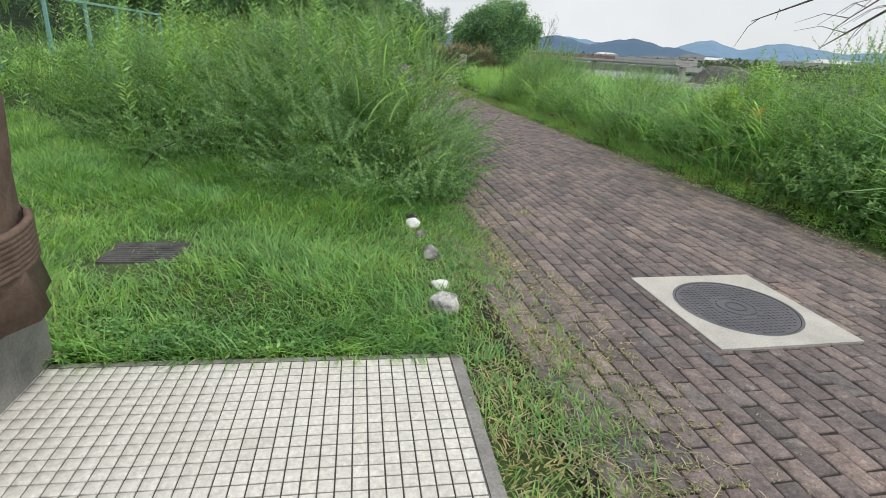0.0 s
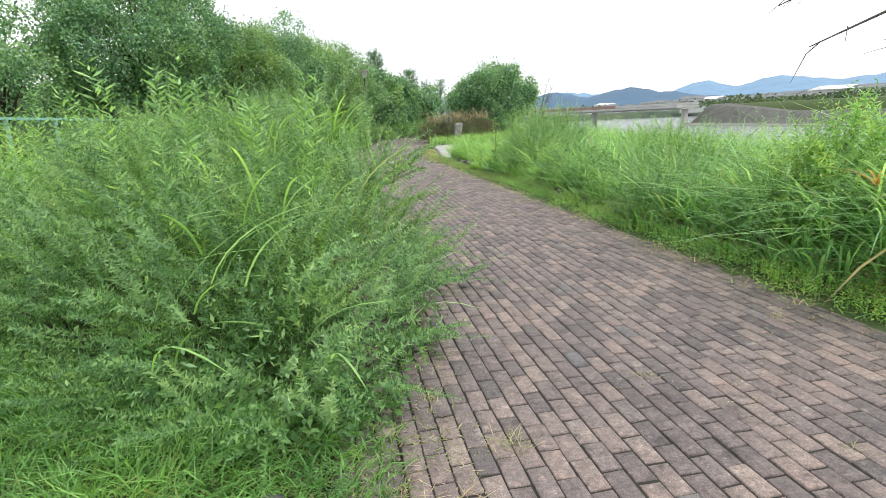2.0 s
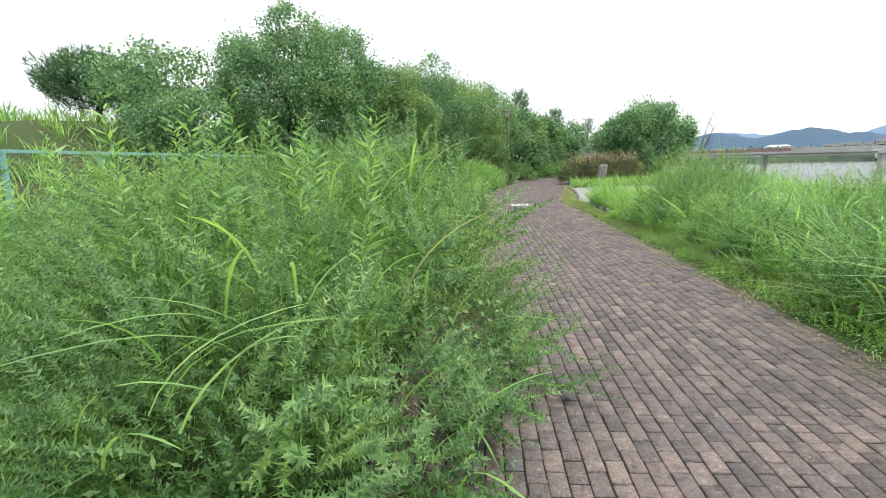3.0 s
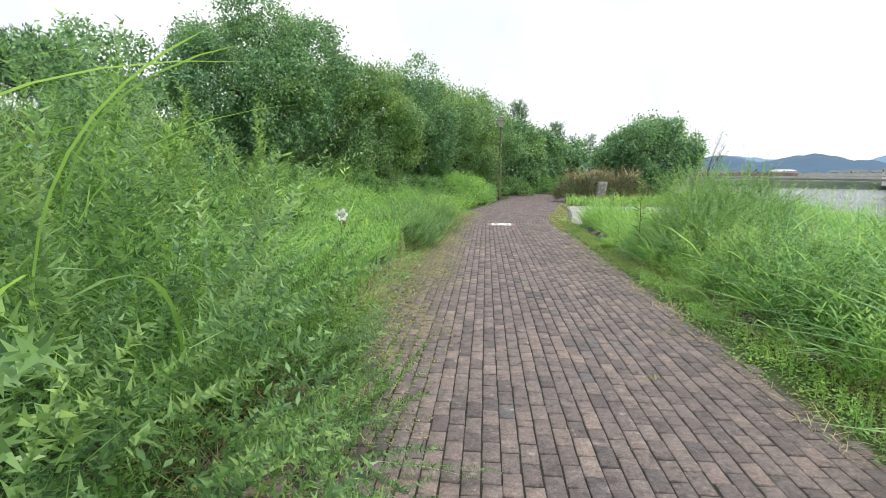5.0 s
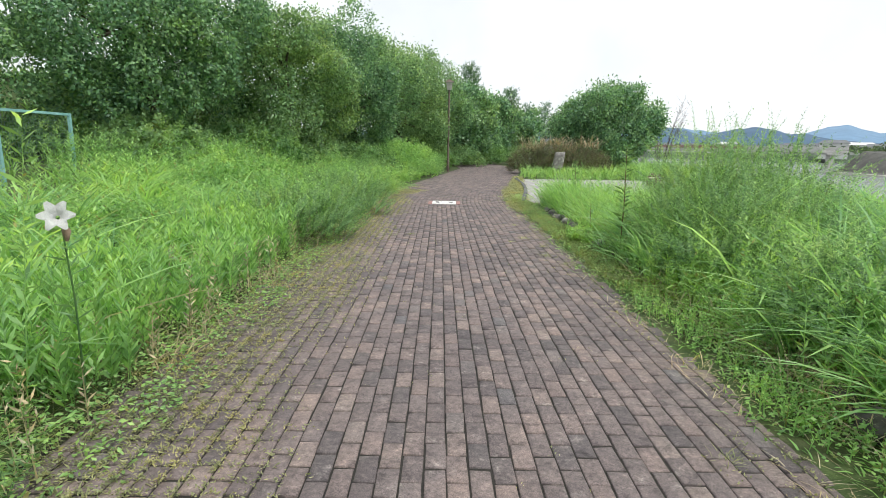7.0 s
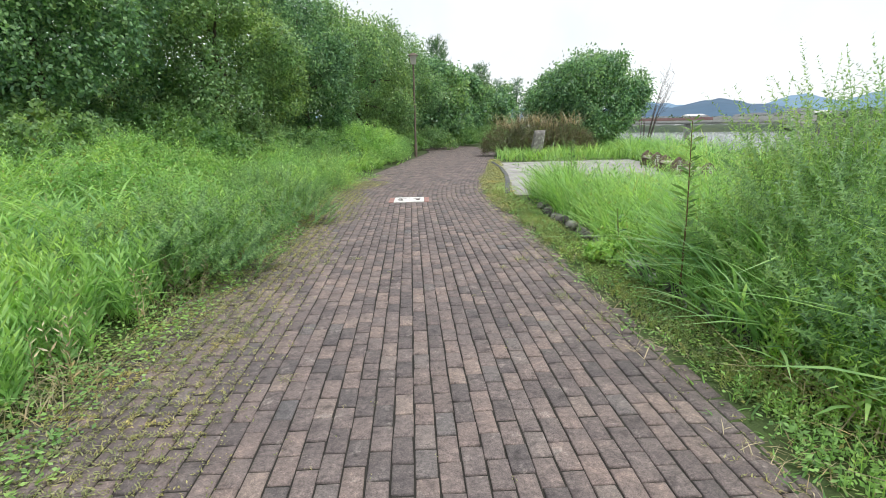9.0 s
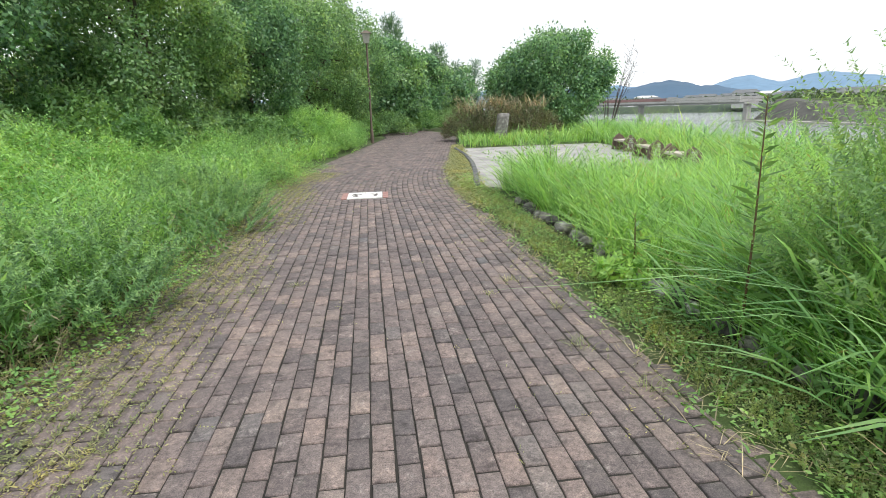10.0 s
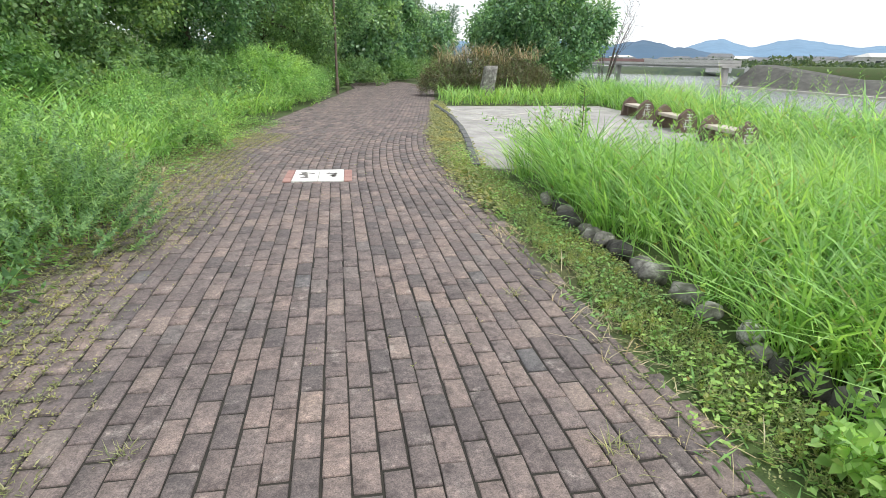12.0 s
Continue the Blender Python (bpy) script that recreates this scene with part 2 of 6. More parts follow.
M_STRAW = leafy("dry_straw", (0.14, 0.11, 0.06), (0.24, 0.20, 0.11), (0.36, 0.31, 0.19), patch=2.0, thin=0.15, gain=1.8)
M_FEATHER = leafy("feathery_bush", (0.035, 0.085, 0.026), (0.088, 0.185, 0.052), (0.175, 0.30, 0.094), patch=1.6, gain=2.0, cool=0.12)
M_SHOOT = leafy("young_feathery_shoots", (0.075, 0.155, 0.05), (0.125, 0.235, 0.075), (0.19, 0.32, 0.115), patch=0.9, gain=1.75, cool=0.09)
M_GOLDEN = leafy("upright_weed_leaves", (0.07, 0.16, 0.028), (0.125, 0.26, 0.045), (0.20, 0.36, 0.08), patch=0.7, gain=2.0)
M_BROAD = leafy("broad_leaves", (0.035, 0.095, 0.02), (0.07, 0.16, 0.035), (0.12, 0.235, 0.06), patch=1.2, gain=1.9)
M_TREE = leafy("evergreen_leaves", (0.020, 0.049, 0.021), (0.042, 0.091, 0.035), (0.08, 0.148, 0.054), (0.115, 0.185, 0.07), patch=0.35, gloss=0.42, thin=0.5, cool=0.22, gain=3.8)
M_TREE2 = leafy("lighter_tree_leaves", (0.036, 0.075, 0.022), (0.07, 0.135, 0.04), (0.12, 0.20, 0.065), (0.15, 0.22, 0.07), patch=0.35, gloss=0.45, thin=0.5, cool=0.18, gain=2.8)
M_PINE = leafy("pine_needles", (0.02, 0.05, 0.026), (0.035, 0.08, 0.038), (0.06, 0.115, 0.05), patch=0.3, thin=0.3, cool=0.2, gain=3.0)
M_VERGE = leafy("verge_weeds", (0.075, 0.11, 0.028), (0.14, 0.19, 0.05), (0.22, 0.27, 0.09), (0.34, 0.29, 0.16), patch=1.6, gain=1.9)
M_HEDGE = leafy("brown_thicket", (0.045, 0.06, 0.022), (0.095, 0.10, 0.045), (0.17, 0.145, 0.075), (0.26, 0.19, 0.12), patch=0.8, thin=0.2)
M_ORANGE = leafy("orange_dead_leaves", (0.35, 0.20, 0.04), (0.45, 0.27, 0.06), (0.5, 0.33, 0.1), patch=2)


# ---- mesh helpers ----
RNG = np.random.default_rng(7)


def mesh_from(name, verts, quads=None, tris=None, smooth=False):
    me = bpy.data.meshes.new(name)
    verts = np.asarray(verts, np.float32).reshape(-1, 3)
    parts = [(np.asarray(f, np.int32).reshape(-1, k), k) for f, k in ((quads, 4), (tris, 3)) if f is not None and len(f)]
    loops = np.concatenate([f.ravel() for f, k in parts])
    sizes = np.concatenate([np.full(len(f), k, np.int32) for f, k in parts])
    starts = np.concatenate([[0], np.cumsum(sizes)[:-1]]).astype(np.int32)
    me.vertices.add(len(verts))
    me.vertices.foreach_set("co", verts.ravel())
    me.loops.add(len(loops))
    me.loops.foreach_set("vertex_index", loops)
    me.polygons.add(len(sizes))
    me.polygons.foreach_set("loop_start", starts)
    me.polygons.foreach_set("loop_total", sizes)
    me.update(calc_edges=True)
    if smooth:
        me.polygons.foreach_set("use_smooth", np.ones(len(sizes), bool))
    return me


def put(name, me, mat, parent=None, label="", category="", group="", kind="", at=None):
    ob = new(name, me)
    if not me.materials:
        me.materials.append(mat)
    if parent is not None:
        ob.parent = parent
    if at is not None:
        ob.matrix_basis = at
    return tagged(ob, label, category, group, kind)


def part(name, bm, mat, parent, label="", smooth=False, at=None):
    me = bpy.data.meshes.new(name)
    bm.to_mesh(me)
    bm.free()
    if smooth:
        me.polygons.foreach_set("use_smooth", np.ones(len(me.polygons), bool))
    return put(name, me, mat, parent, label, at=at)


def base(name, label, category, at=None, group="", kind=""):
    ob = new(name)
    ob.empty_display_size = 0.1
    if at is not None:
        ob.matrix_basis = at
    return tagged(ob, label, category, group, kind)


def box(bm, x0, x1, y0, y1, z0, z1, bevel=0.0):
    r = bmesh.ops.create_cube(bm, size=1, matrix=Matrix.Translation(((x0 + x1) / 2, (y0 + y1) / 2, (z0 + z1) / 2)) @ Matrix.Diagonal((x1 - x0, y1 - y0, z1 - z0, 1)))
    if bevel:
        es = list({e for v in r["verts"] for e in v.link_edges})
        bmesh.ops.bevel(bm, geom=es, offset=bevel, segments=2, affect="EDGES")
    return bm


def tube(points, radii, sides=7, cap=True):
    """A tapered limb through the points."""
    bm = bmesh.new()
    rings = []
    pts = [Vector(p) for p in points]
    for i, p in enumerate(pts):
        d = (pts[min(i + 1, len(pts) - 1)] - pts[max(i - 1, 0)]).normalized()
        a = d.orthogonal().normalized()
        b = d.cross(a)
        rings.append([bm.verts.new(p + (a * math.cos(2 * math.pi * k / sides) + b * math.sin(2 * math.pi * k / sides)) * radii[i]) for k in range(sides)])
    for r0, r1 in zip(rings, rings[1:]):
        for k in range(sides):
            bm.faces.new((r0[k], r0[(k + 1) % sides], r1[(k + 1) % sides], r1[k]))
    if cap:
        bm.faces.new(rings[0][::-1])
        bm.faces.new(rings[-1])
    bmesh.ops.recalc_face_normals(bm, faces=bm.faces)
    return bm


def join(target, extra):
    me = bpy.data.meshes.new("tmp")
    extra.to_mesh(me)
    extra.free()
    target.from_mesh(me)
    bpy.data.meshes.remove(me)
    return target


def smooth01(a, b, x):
    t = np.clip((np.asarray(x, float) - a) / (b - a), 0, 1)
    return t * t * (3 - 2 * t)


def wobble(x, y, s=1.0, seed=0.0):
    """Cheap smooth noise in -1..1."""
    x, y = np.asarray(x) * s + seed * 3.1, np.asarray(y) * s + seed * 1.7
    return (np.sin(1.7 * x + 2.3 * np.sin(0.9 * y + seed)) + np.sin(2.1 * y + 1.9 * np.sin(1.1 * x - seed)) + np.sin(1.3 * (x + y) + 4.0 + seed)) / 3


# ---- plan ----
def centre(y):
    """Middle line of the brick path, which runs straight and then bends towards the river."""
    y = np.asarray(y, float)
    bend = np.clip(y - 23.5, 0, 6.0)
    far = np.clip(y - 29.5, 0, 14.5)
    return 3.05 + 0.019 * bend ** 2 + 0.172 * far - 0.012 * np.clip(y - 44, 0, 30) ** 2


HALF_L, HALF_R = 2.08, 1.80
WATER = -3.5


def terrain(x, y):
    x, y = np.asarray(x, float), np.asarray(y, float)
    c = centre(y)
    dl, dr = c - HALF_L - x, x - c - HALF_R
    z = (0.55 + 0.5 * smooth01(20.5, 26.5, y)) * smooth01(0.8, 7.0, dl) * smooth01(5.5, 12.5, y)
    z = z + 2.9 * smooth01(9.5, 17, dl) * smooth01(-4, 10, y)
    z = z - 5.2 * smooth01(6.3, 20, dr) + 6.4 * smooth01(96.5, 103, x - 1.4 * np.clip(y - 131, 0, 220)) * smooth01(-2000, -1990, y)
    rough = 0.035 * wobble(x, y, 1.3) + 0.02 * wobble(x, y, 4.1, 2)
    d = np.maximum(dl, dr)
    edge = smooth01(0.0, 0.8, d)
    plaza = smooth01(24.0, 24.6, y) * smooth01(35.2, 34.6, y) * smooth01(13.4, 12.8, x) * smooth01(4.0, 4.4, x)
    lawn_flat = smooth01(2.9, 2.2, y) * smooth01(1.6, 0.9, x)
    keep = edge * (1 - plaza) * (1 - lawn_flat)
    z = z + rough * keep
    flush = 0.01 - 0.06 * np.maximum(smooth01(0.0, -0.2, d), np.maximum(plaza * (d > 0.6), lawn_flat))
    return z + flush


def near_grid(lo, hi, step, reach):
    core = np.arange(lo, hi + 1e-6, step)
    g, out_hi, out_lo = step, [], []
    a, b = core[-1], core[0]
    while a < hi + reach:
        g *= 1.28
        a += g
        b -= g
        out_hi.append(a)
        out_lo.append(b)
    return np.concatenate([out_lo[::-1], core, out_hi])


gx, gy = near_grid(-12, 16, 0.4, 4500), near_grid(-2, 40, 0.5, 4500)
gx = np.unique(np.concatenate([gx[(gx < 16.1) | (gx > 430)], np.arange(17, 111, 1.5), np.arange(111, 430, 6.0)]))
gy = np.unique(np.concatenate([gy[(gy < 40.1) | (gy > 400)], np.arange(42, 400, 5.0)]))
GX, GY = np.meshgrid(gx, gy)
gv = np.stack([GX, GY, terrain(GX, GY)], -1).reshape(-1, 3)
gi = np.arange(len(gx) * len(gy)).reshape(len(gy), len(gx))
gq = np.stack([gi[:-1, :-1], gi[:-1, 1:], gi[1:, 1:], gi[1:, :-1]], -1).reshape(-1, 4)
put("ground", mesh_from("ground", gv, gq, smooth=True), M_GROUND, label="brown soil with litter and thin green growth", category="ground", kind="structure")
bm = bmesh.new()
bmesh.ops.create_grid(bm, x_segments=1, y_segments=1, size=1, matrix=Matrix.Translation((230, 300, WATER)) @ Matrix.Diagonal((220, 2500, 1, 1)))
w = part("water", bm, M_WATER, None, "calm grey river reflecting a white sky")
tagged(w, category="river", kind="structure")


# ---- plant builders ----
def blades(root, h, w, az, lean, droop, seg=3):
    """Grass blades that rise, lean and droop: verts, quads, tris."""
    n = len(root)
    side = az + np.pi / 2 + RNG.uniform(-0.7, 0.7, n)
    sx, sy = np.cos(side), np.sin(side)
    rows = []
    for s in range(seg + 1):
        t = s / seg
        out = h * (lean * t + droop * t * t)
        up = h * (t - 0.55 * droop * t ** 2.2) * np.sqrt(np.clip(1 - 0.5 * lean ** 2, 0.2, 1))
        c = root + np.stack([np.cos(az) * out, np.sin(az) * out, up], -1)
        if s == seg:
            rows.append(c[:, None, :])
        else:
            hw = w * 0.5 * (0.75 + 0.5 * t if t < 0.5 else 1.0 - 0.5 * (t - 0.5))
            o = np.stack([sx * hw, sy * hw, np.zeros(n)], -1)
            rows.append(np.stack([c - o, c + o], 1))
    v = np.concatenate(rows, 1)
    per = v.shape[1]
    b = (np.arange(n) * per)[:, None]
    q = np.concatenate([b + np.array([2 * s, 2 * s + 1, 2 * s + 3, 2 * s + 2]) for s in range(seg - 1)], 0) if seg > 1 else np.zeros((0, 4), int)
    t = b + np.array([2 * seg - 2, 2 * seg - 1, 2 * seg])
    return v.reshape(-1, 3), q, t


def unit(v):
    return v / np.maximum(np.linalg.norm(v, axis=-1, keepdims=True), 1e-9)


def leaves(p, d, length, width, facing=None):
    """Leaf quads at p that point along d: two folded halves meeting at the midrib."""
    n = len(p)
    d = unit(d)
    r = unit(RNG.normal(size=(n, 3)) * 0.7 + np.array([0, 0, 1.0])) if facing is None else unit(facing)
    s = unit(np.cross(d, r))
    length, width = np.broadcast_to(length, n)[:, None], np.broadcast_to(width, n)[:, None]
    m = p + d * length * 0.45
    v = np.stack([p, m + s * width * 0.5, p + d * length, m - s * width * 0.5], 1)
    return v.reshape(-1, 3), np.arange(n * 4).reshape(n, 4)


def fronds(root, direc, length, count, leaf, width, droop=0.25, spread=0.75, taper=0.6, start=0.12):
    """Stems set with small leaves all round. Returns leaf verts and quads, stem verts and quads."""
    n = len(root)
    direc = unit(direc)
    t = np.linspace(start, 1.0, count)[None, :, None] + RNG.uniform(-0.5, 0.5, (n, count, 1)) / count
    L = np.broadcast_to(length, n)[:, None, None]
    down = np.array([0, 0, -1.0])
    pos = root[:, None] + direc[:, None] * L * t + down * (droop * L * t * t)
    tan = unit(direc[:, None] + down * (2 * droop * t))
    a = unit(np.cross(tan, np.array([0.31, 0.17, 0.93])))
    b = np.cross(tan, a)
    phi = (np.arange(count) * 2.4)[None, :, None] + RNG.uniform(0, 6.28, (n, 1, 1))
    ld = unit(tan * (1 - spread) + (a * np.cos(phi) + b * np.sin(phi)) * spread + np.array([0, 0, 0.12]))
    ll = np.broadcast_to(leaf, n)[:, None] * (1.1 - taper * t[..., 0]) * RNG.uniform(0.7, 1.2, (n, count))
    lv, lq = leaves(pos.reshape(-1, 3), ld.reshape(-1, 3), ll.ravel(), (ll * width).ravel())
    ts = np.linspace(0, 1, 3)[None, :, None]
    sp = root[:, None] + direc[:, None] * L * ts + down * (droop * L * ts * ts)
    o = np.stack([-direc[:, 1], direc[:, 0], np.zeros(n)], -1)
    o = unit(o + 1e-4)[:, None] * (0.004 * (1.1 - ts))
    sv = np.stack([sp - o, sp + o], 2).reshape(-1, 3)
    k = (np.arange(n) * 6)[:, None]
    sq = np.concatenate([k + np.array([2 * i, 2 * i + 1, 2 * i + 3, 2 * i + 2]) for i in range(2)], 0)
    return lv, lq, sv, sq


def plumes(root, direc, length, count, leaf, width, droop=0.12, spread=0.74):
    """Stems like bottle brushes, set all round with fine pointed leaflets: leaflet verts and tris, stem verts and quads."""
    n = len(root)
    direc = unit(direc)
    t = np.linspace(0.16, 1.0, count)[None, :, None] + RNG.uniform(-0.5, 0.5, (n, count, 1)) / count
    L, down = np.broadcast_to(length, n)[:, None, None], np.array([0, 0, -1.0])
    pos = root[:, None] + direc[:, None] * L * t + down * (droop * L * t * t)
    tan = unit(direc[:, None] + down * (2 * droop * t))
    a = unit(np.cross(tan, np.array([0.31, 0.17, 0.93])))
    b = np.cross(tan, a)
    phi = (np.arange(count) * 2.4)[None, :, None] + RNG.uniform(0, 6.28, (n, 1, 1)) + RNG.normal(0, 0.3, (n, count, 1))
    side = a * np.cos(phi) + b * np.sin(phi)
    way = unit(tan * (1 - spread) + side * spread + np.array([0, 0, 0.1]))
    ll = leaf * (1.08 - 0.5 * t) * RNG.uniform(0.7, 1.3, (n, count, 1))
    flat = unit(np.cross(way, tan)) * ll * width * 0.5
    v = np.stack([pos - flat, pos + flat, pos + way * ll], 2).reshape(-1, 3)
    ts = np.linspace(0, 1, 3)[None, :, None]
    sp = root[:, None] + direc[:, None] * L * ts + down * (droop * L * ts * ts)
    o = unit(np.stack([-direc[:, 1], direc[:, 0], np.zeros(n)], -1) + 1e-4)[:, None] * (0.0035 * (1.1 - ts))
    sv = np.stack([sp - o, sp + o], 2).reshape(-1, 3)
    k = (np.arange(n) * 6)[:, None]
    sq = np.concatenate([k + np.array([2 * i, 2 * i + 1, 2 * i + 3, 2 * i + 2]) for i in range(2)], 0)
    return v, np.arange(len(v)).reshape(-1, 3), sv, sq


def stacked(pieces):
    """Joins (verts, quads, tris) pieces into one set."""
    vs, qs, ts, k = [], [], [], 0
    for p in pieces:
        v, q = p[0], p[1]
        vs.append(v)
        if q is not None and len(q):
            qs.append(q + k)
        if len(p) > 2 and p[2] is not None and len(p[2]):
            ts.append(p[2] + k)
        k += len(v)
    return np.concatenate(vs), (np.concatenate(qs) if qs else None), (np.concatenate(ts) if ts else None)


def scatter(n, x0, x1, y0, y1, keep=None):
    x, y = RNG.uniform(x0, x1, n), RNG.uniform(y0, y1, n)
    if keep is not None:
        k = RNG.uniform(0, 1, n) < keep(x, y)
        x, y = x[k], y[k]
    return x, y


def rooted(x, y, sink=0.01):
    return np.stack([x, y, np.where(terrain(x, y) < -0.3, terrain(x, y), np.maximum(terrain(x, y), 0.0)) - sink], -1)


def grass(name, label, mat, xy, h, w, lean=(0.05, 0.35), droop=(0.1, 0.6), az=None, seg=3, vary=0.3, per=0, spread=0.07):
    """Blades of grass; with per, in tufts of that many that fan out from one root."""
    x, y = xy
    n = len(x)
    hh = np.broadcast_to(h, n) * (1 + 0.22 * wobble(x, y, 2.2, 1.0))
    flow = 2.2 * wobble(x, y, 1.1, 3.3) + 1.2 * wobble(x, y, 3.7, 5.0)
    if per:
        k = max(n // per, 1)
        own = RNG.permutation(n)[:k]
        dx, dy = RNG.normal(0, spread, (k, per)), RNG.normal(0, spread, (k, per))
        wind = (6.283 * wobble(x[own], y[own], 0.45, 2.0) + flow[own] if az is None else az + 0.5 * flow[own])[:, None]
        pull = RNG.uniform(0.0, 0.55, (k, 1)) * spread
        a = (np.arctan2(dy + pull * np.sin(wind), dx + pull * np.cos(wind)) + RNG.normal(0, 0.5, (k, per))).ravel()
        size = hh[own][:, None] * RNG.uniform(0.72, 1.25, (k, 1)) * (1 + RNG.normal(0, vary * 0.7, (k, per)).clip(-0.6, 0.5))
        away = np.sqrt(dx * dx + dy * dy) / spread
        ln = (lean[0] + (lean[1] - lean[0]) * np.clip(away * 0.45 + RNG.normal(0, 0.15, (k, per)), 0, 1.2)).ravel()
        x, y, hh = (x[own][:, None] + dx).ravel(), (y[own][:, None] + dy).ravel(), size.ravel()
        n = len(x)
    else:
        hh = hh * (1 + RNG.normal(0, vary, n).clip(-0.75, 0.8))
        a = 6.283 * wobble(x, y, 0.45, 2.0) + flow + RNG.normal(0, 1.4, n) if az is None else az + 0.6 * flow + RNG.normal(0, 1.1, n)
        ln = RNG.uniform(*lean, n)
    wide = np.broadcast_to(w, n) if np.ndim(w) == 0 else w
    v, q, t = blades(rooted(x, y), hh, wide * RNG.uniform(0.6, 1.3, n), a, ln, RNG.uniform(*droop, n), seg)
    return put(name, mesh_from(name, v, q, t), mat, label=label, category="grass", kind="stuff")


def clover(name, label, mat, xy, h, size=0.035, per=4):
    """Low broad-leaved cover: small leaves held flat at several heights."""
    x, y = xy
    n = len(x)
    r = np.repeat(rooted(x, y, 0.0), per, 0)
    m = n * per
    p = r + np.stack([RNG.normal(0, size, m), RNG.normal(0, size, m), np.repeat(np.broadcast_to(h, n), per) * RNG.uniform(0.1, 1.0, m)], -1)
    a = RNG.uniform(0, 6.283, m)
    d = np.stack([np.cos(a), np.sin(a), RNG.uniform(-0.2, 0.5, m)], -1)
    lv, lq = leaves(p, d, size * RNG.uniform(0.7, 1.4, m), size * 0.6, RNG.normal(size=(m, 3)) * 0.35 + np.array([0, 0, 1.0]))
    return put(name, mesh_from(name, lv, lq), mat, label=label, category="weeds", kind="stuff")


def disc(n, cx, cy, r, ry=None):
    a, k = RNG.uniform(0, 6.283, n), np.sqrt(RNG.uniform(0, 1, n))
    return cx + r * k * np.cos(a), cy + (ry or r) * k * np.sin(a)


def edge_d(x, y):
    """Distance outside the brick path: left, right."""
    c = centre(y)
    return c - HALF_L - x, x - c - HALF_R


PLAT = pose(0.59, 2.31, 0, 0, 0, -3.2)


def off_platform(x, y):
    lx, ly = x - 0.59, y - 2.31
    a = radians(3.2)
    px, py = lx * math.cos(a) - ly * math.sin(a), lx * math.sin(a) + ly * math.cos(a)
    return ~((px < 0.07) & (py < 0.06))


# ---- tiled landing ----
landing = base("tiled_landing", "white square mosaic tiles with dark joints, beside grass", "tiled floor", PLAT, kind="structure")
bm = box(bmesh.new(), -3.0, 0.0, -4.2, 0.0, -0.12, 0.018)
part("grout_bed", bm, M_GROUT, landing, "dark grout")
bm = box(bmesh.new(), -3.0, 0.0, 0.003, 0.05, -0.12, 0.02, 0.006)
part("concrete_edge", bm, M_OLDCONC, landing, "grey concrete edging strip")
bm = box(bmesh.new(), 0.003, 0.07, -4.2, 0.05, -0.12, 0.012, 0.006)
part("dark_edge", bm, M_OLDCONC, landing, "dark worn edging strip")


def tile_mesh(name, size, depth, b):
    bm = bmesh.new()
    s = size / 2
    lo = [bm.verts.new((sx * s, sy * s, 0)) for sx, sy in ((-1, -1), (1, -1), (1, 1), (-1, 1))]
    hi = [bm.verts.new((sx * s, sy * s, depth - b)) for sx, sy in ((-1, -1), (1, -1), (1, 1), (-1, 1))]
    top = [bm.verts.new((sx * (s - b), sy * (s - b), depth)) for sx, sy in ((-1, -1), (1, -1), (1, 1), (-1, 1))]
    for a, c in ((lo, hi), (hi, top)):
        for k in range(4):
            bm.faces.new((a[k], a[(k + 1) % 4], c[(k + 1) % 4], c[k]))
    bm.faces.new(top)
    me = bpy.data.meshes.new(name)
    bm.to_mesh(me)
    bm.free()
    return me


# ---- manhole ----
manhole = base("manhole", "round cast-iron manhole cover in a square concrete surround", "manhole", pose(2.63, 2.735, 0, 0, 0, -0.5))
bm = bmesh.new()
R = 0.395
outer = [bm.verts.new(v) for v in ((-0.485, -0.5, 0.012), (0.485, -0.5, 0.012), (0.485, 0.5, 0.012), (-0.485, 0.5, 0.012))]
ring = [bm.verts.new((R * math.cos(k * math.pi / 24 + math.pi * 1.25), R * math.sin(k * math.pi / 24 + math.pi * 1.25), 0.012)) for k in range(48)]
for c in range(4):
    for k in range(12):
        bm.faces.new((outer[c], ring[(12 * c + k + 1 - 6) % 48], ring[(12 * c + k - 6) % 48]))
    bm.faces.new((outer[c], outer[(c + 1) % 4], ring[(12 * c + 6) % 48]))
ext = bmesh.ops.extrude_edge_only(bm, edges=[e for e in bm.edges if e.is_boundary])
for v in ext["geom"]:
    if isinstance(v, bmesh.types.BMVert):
        v.co.z = -0.05
bmesh.ops.recalc_face_normals(bm, faces=bm.faces)
part("surround", bm, M_CONCRETE, manhole, "pale square concrete surround")
bm = bmesh.new()
bmesh.ops.create_cone(bm, cap_ends=True, segments=64, radius1=R - 0.022, radius2=R - 0.022, depth=0.05, matrix=Matrix.Translation((0, 0, -0.016)))
cover = part("cover", bm, M_IRON, manhole, "dark blue-grey iron cover with raised pattern")
bm = bmesh.new()
for k in range(64):
    a0, a1 = k * math.pi / 32, (k + 1) * math.pi / 32
    q = []
    for r, z in ((R - 0.018, -0.03), (R - 0.018, 0.011), (R - 0.002, 0.011), (R - 0.002, -0.03)):
        q.append([bm.verts.new((r * math.cos(a), r * math.sin(a), z)) for a in (a0, a1)])
    for u, v in zip(q, q[1:]):
        bm.faces.new((u[0], u[1], v[1], v[0]))
part("rim", bm, M_IRON, manhole, "iron rim")
bm = bmesh.new()
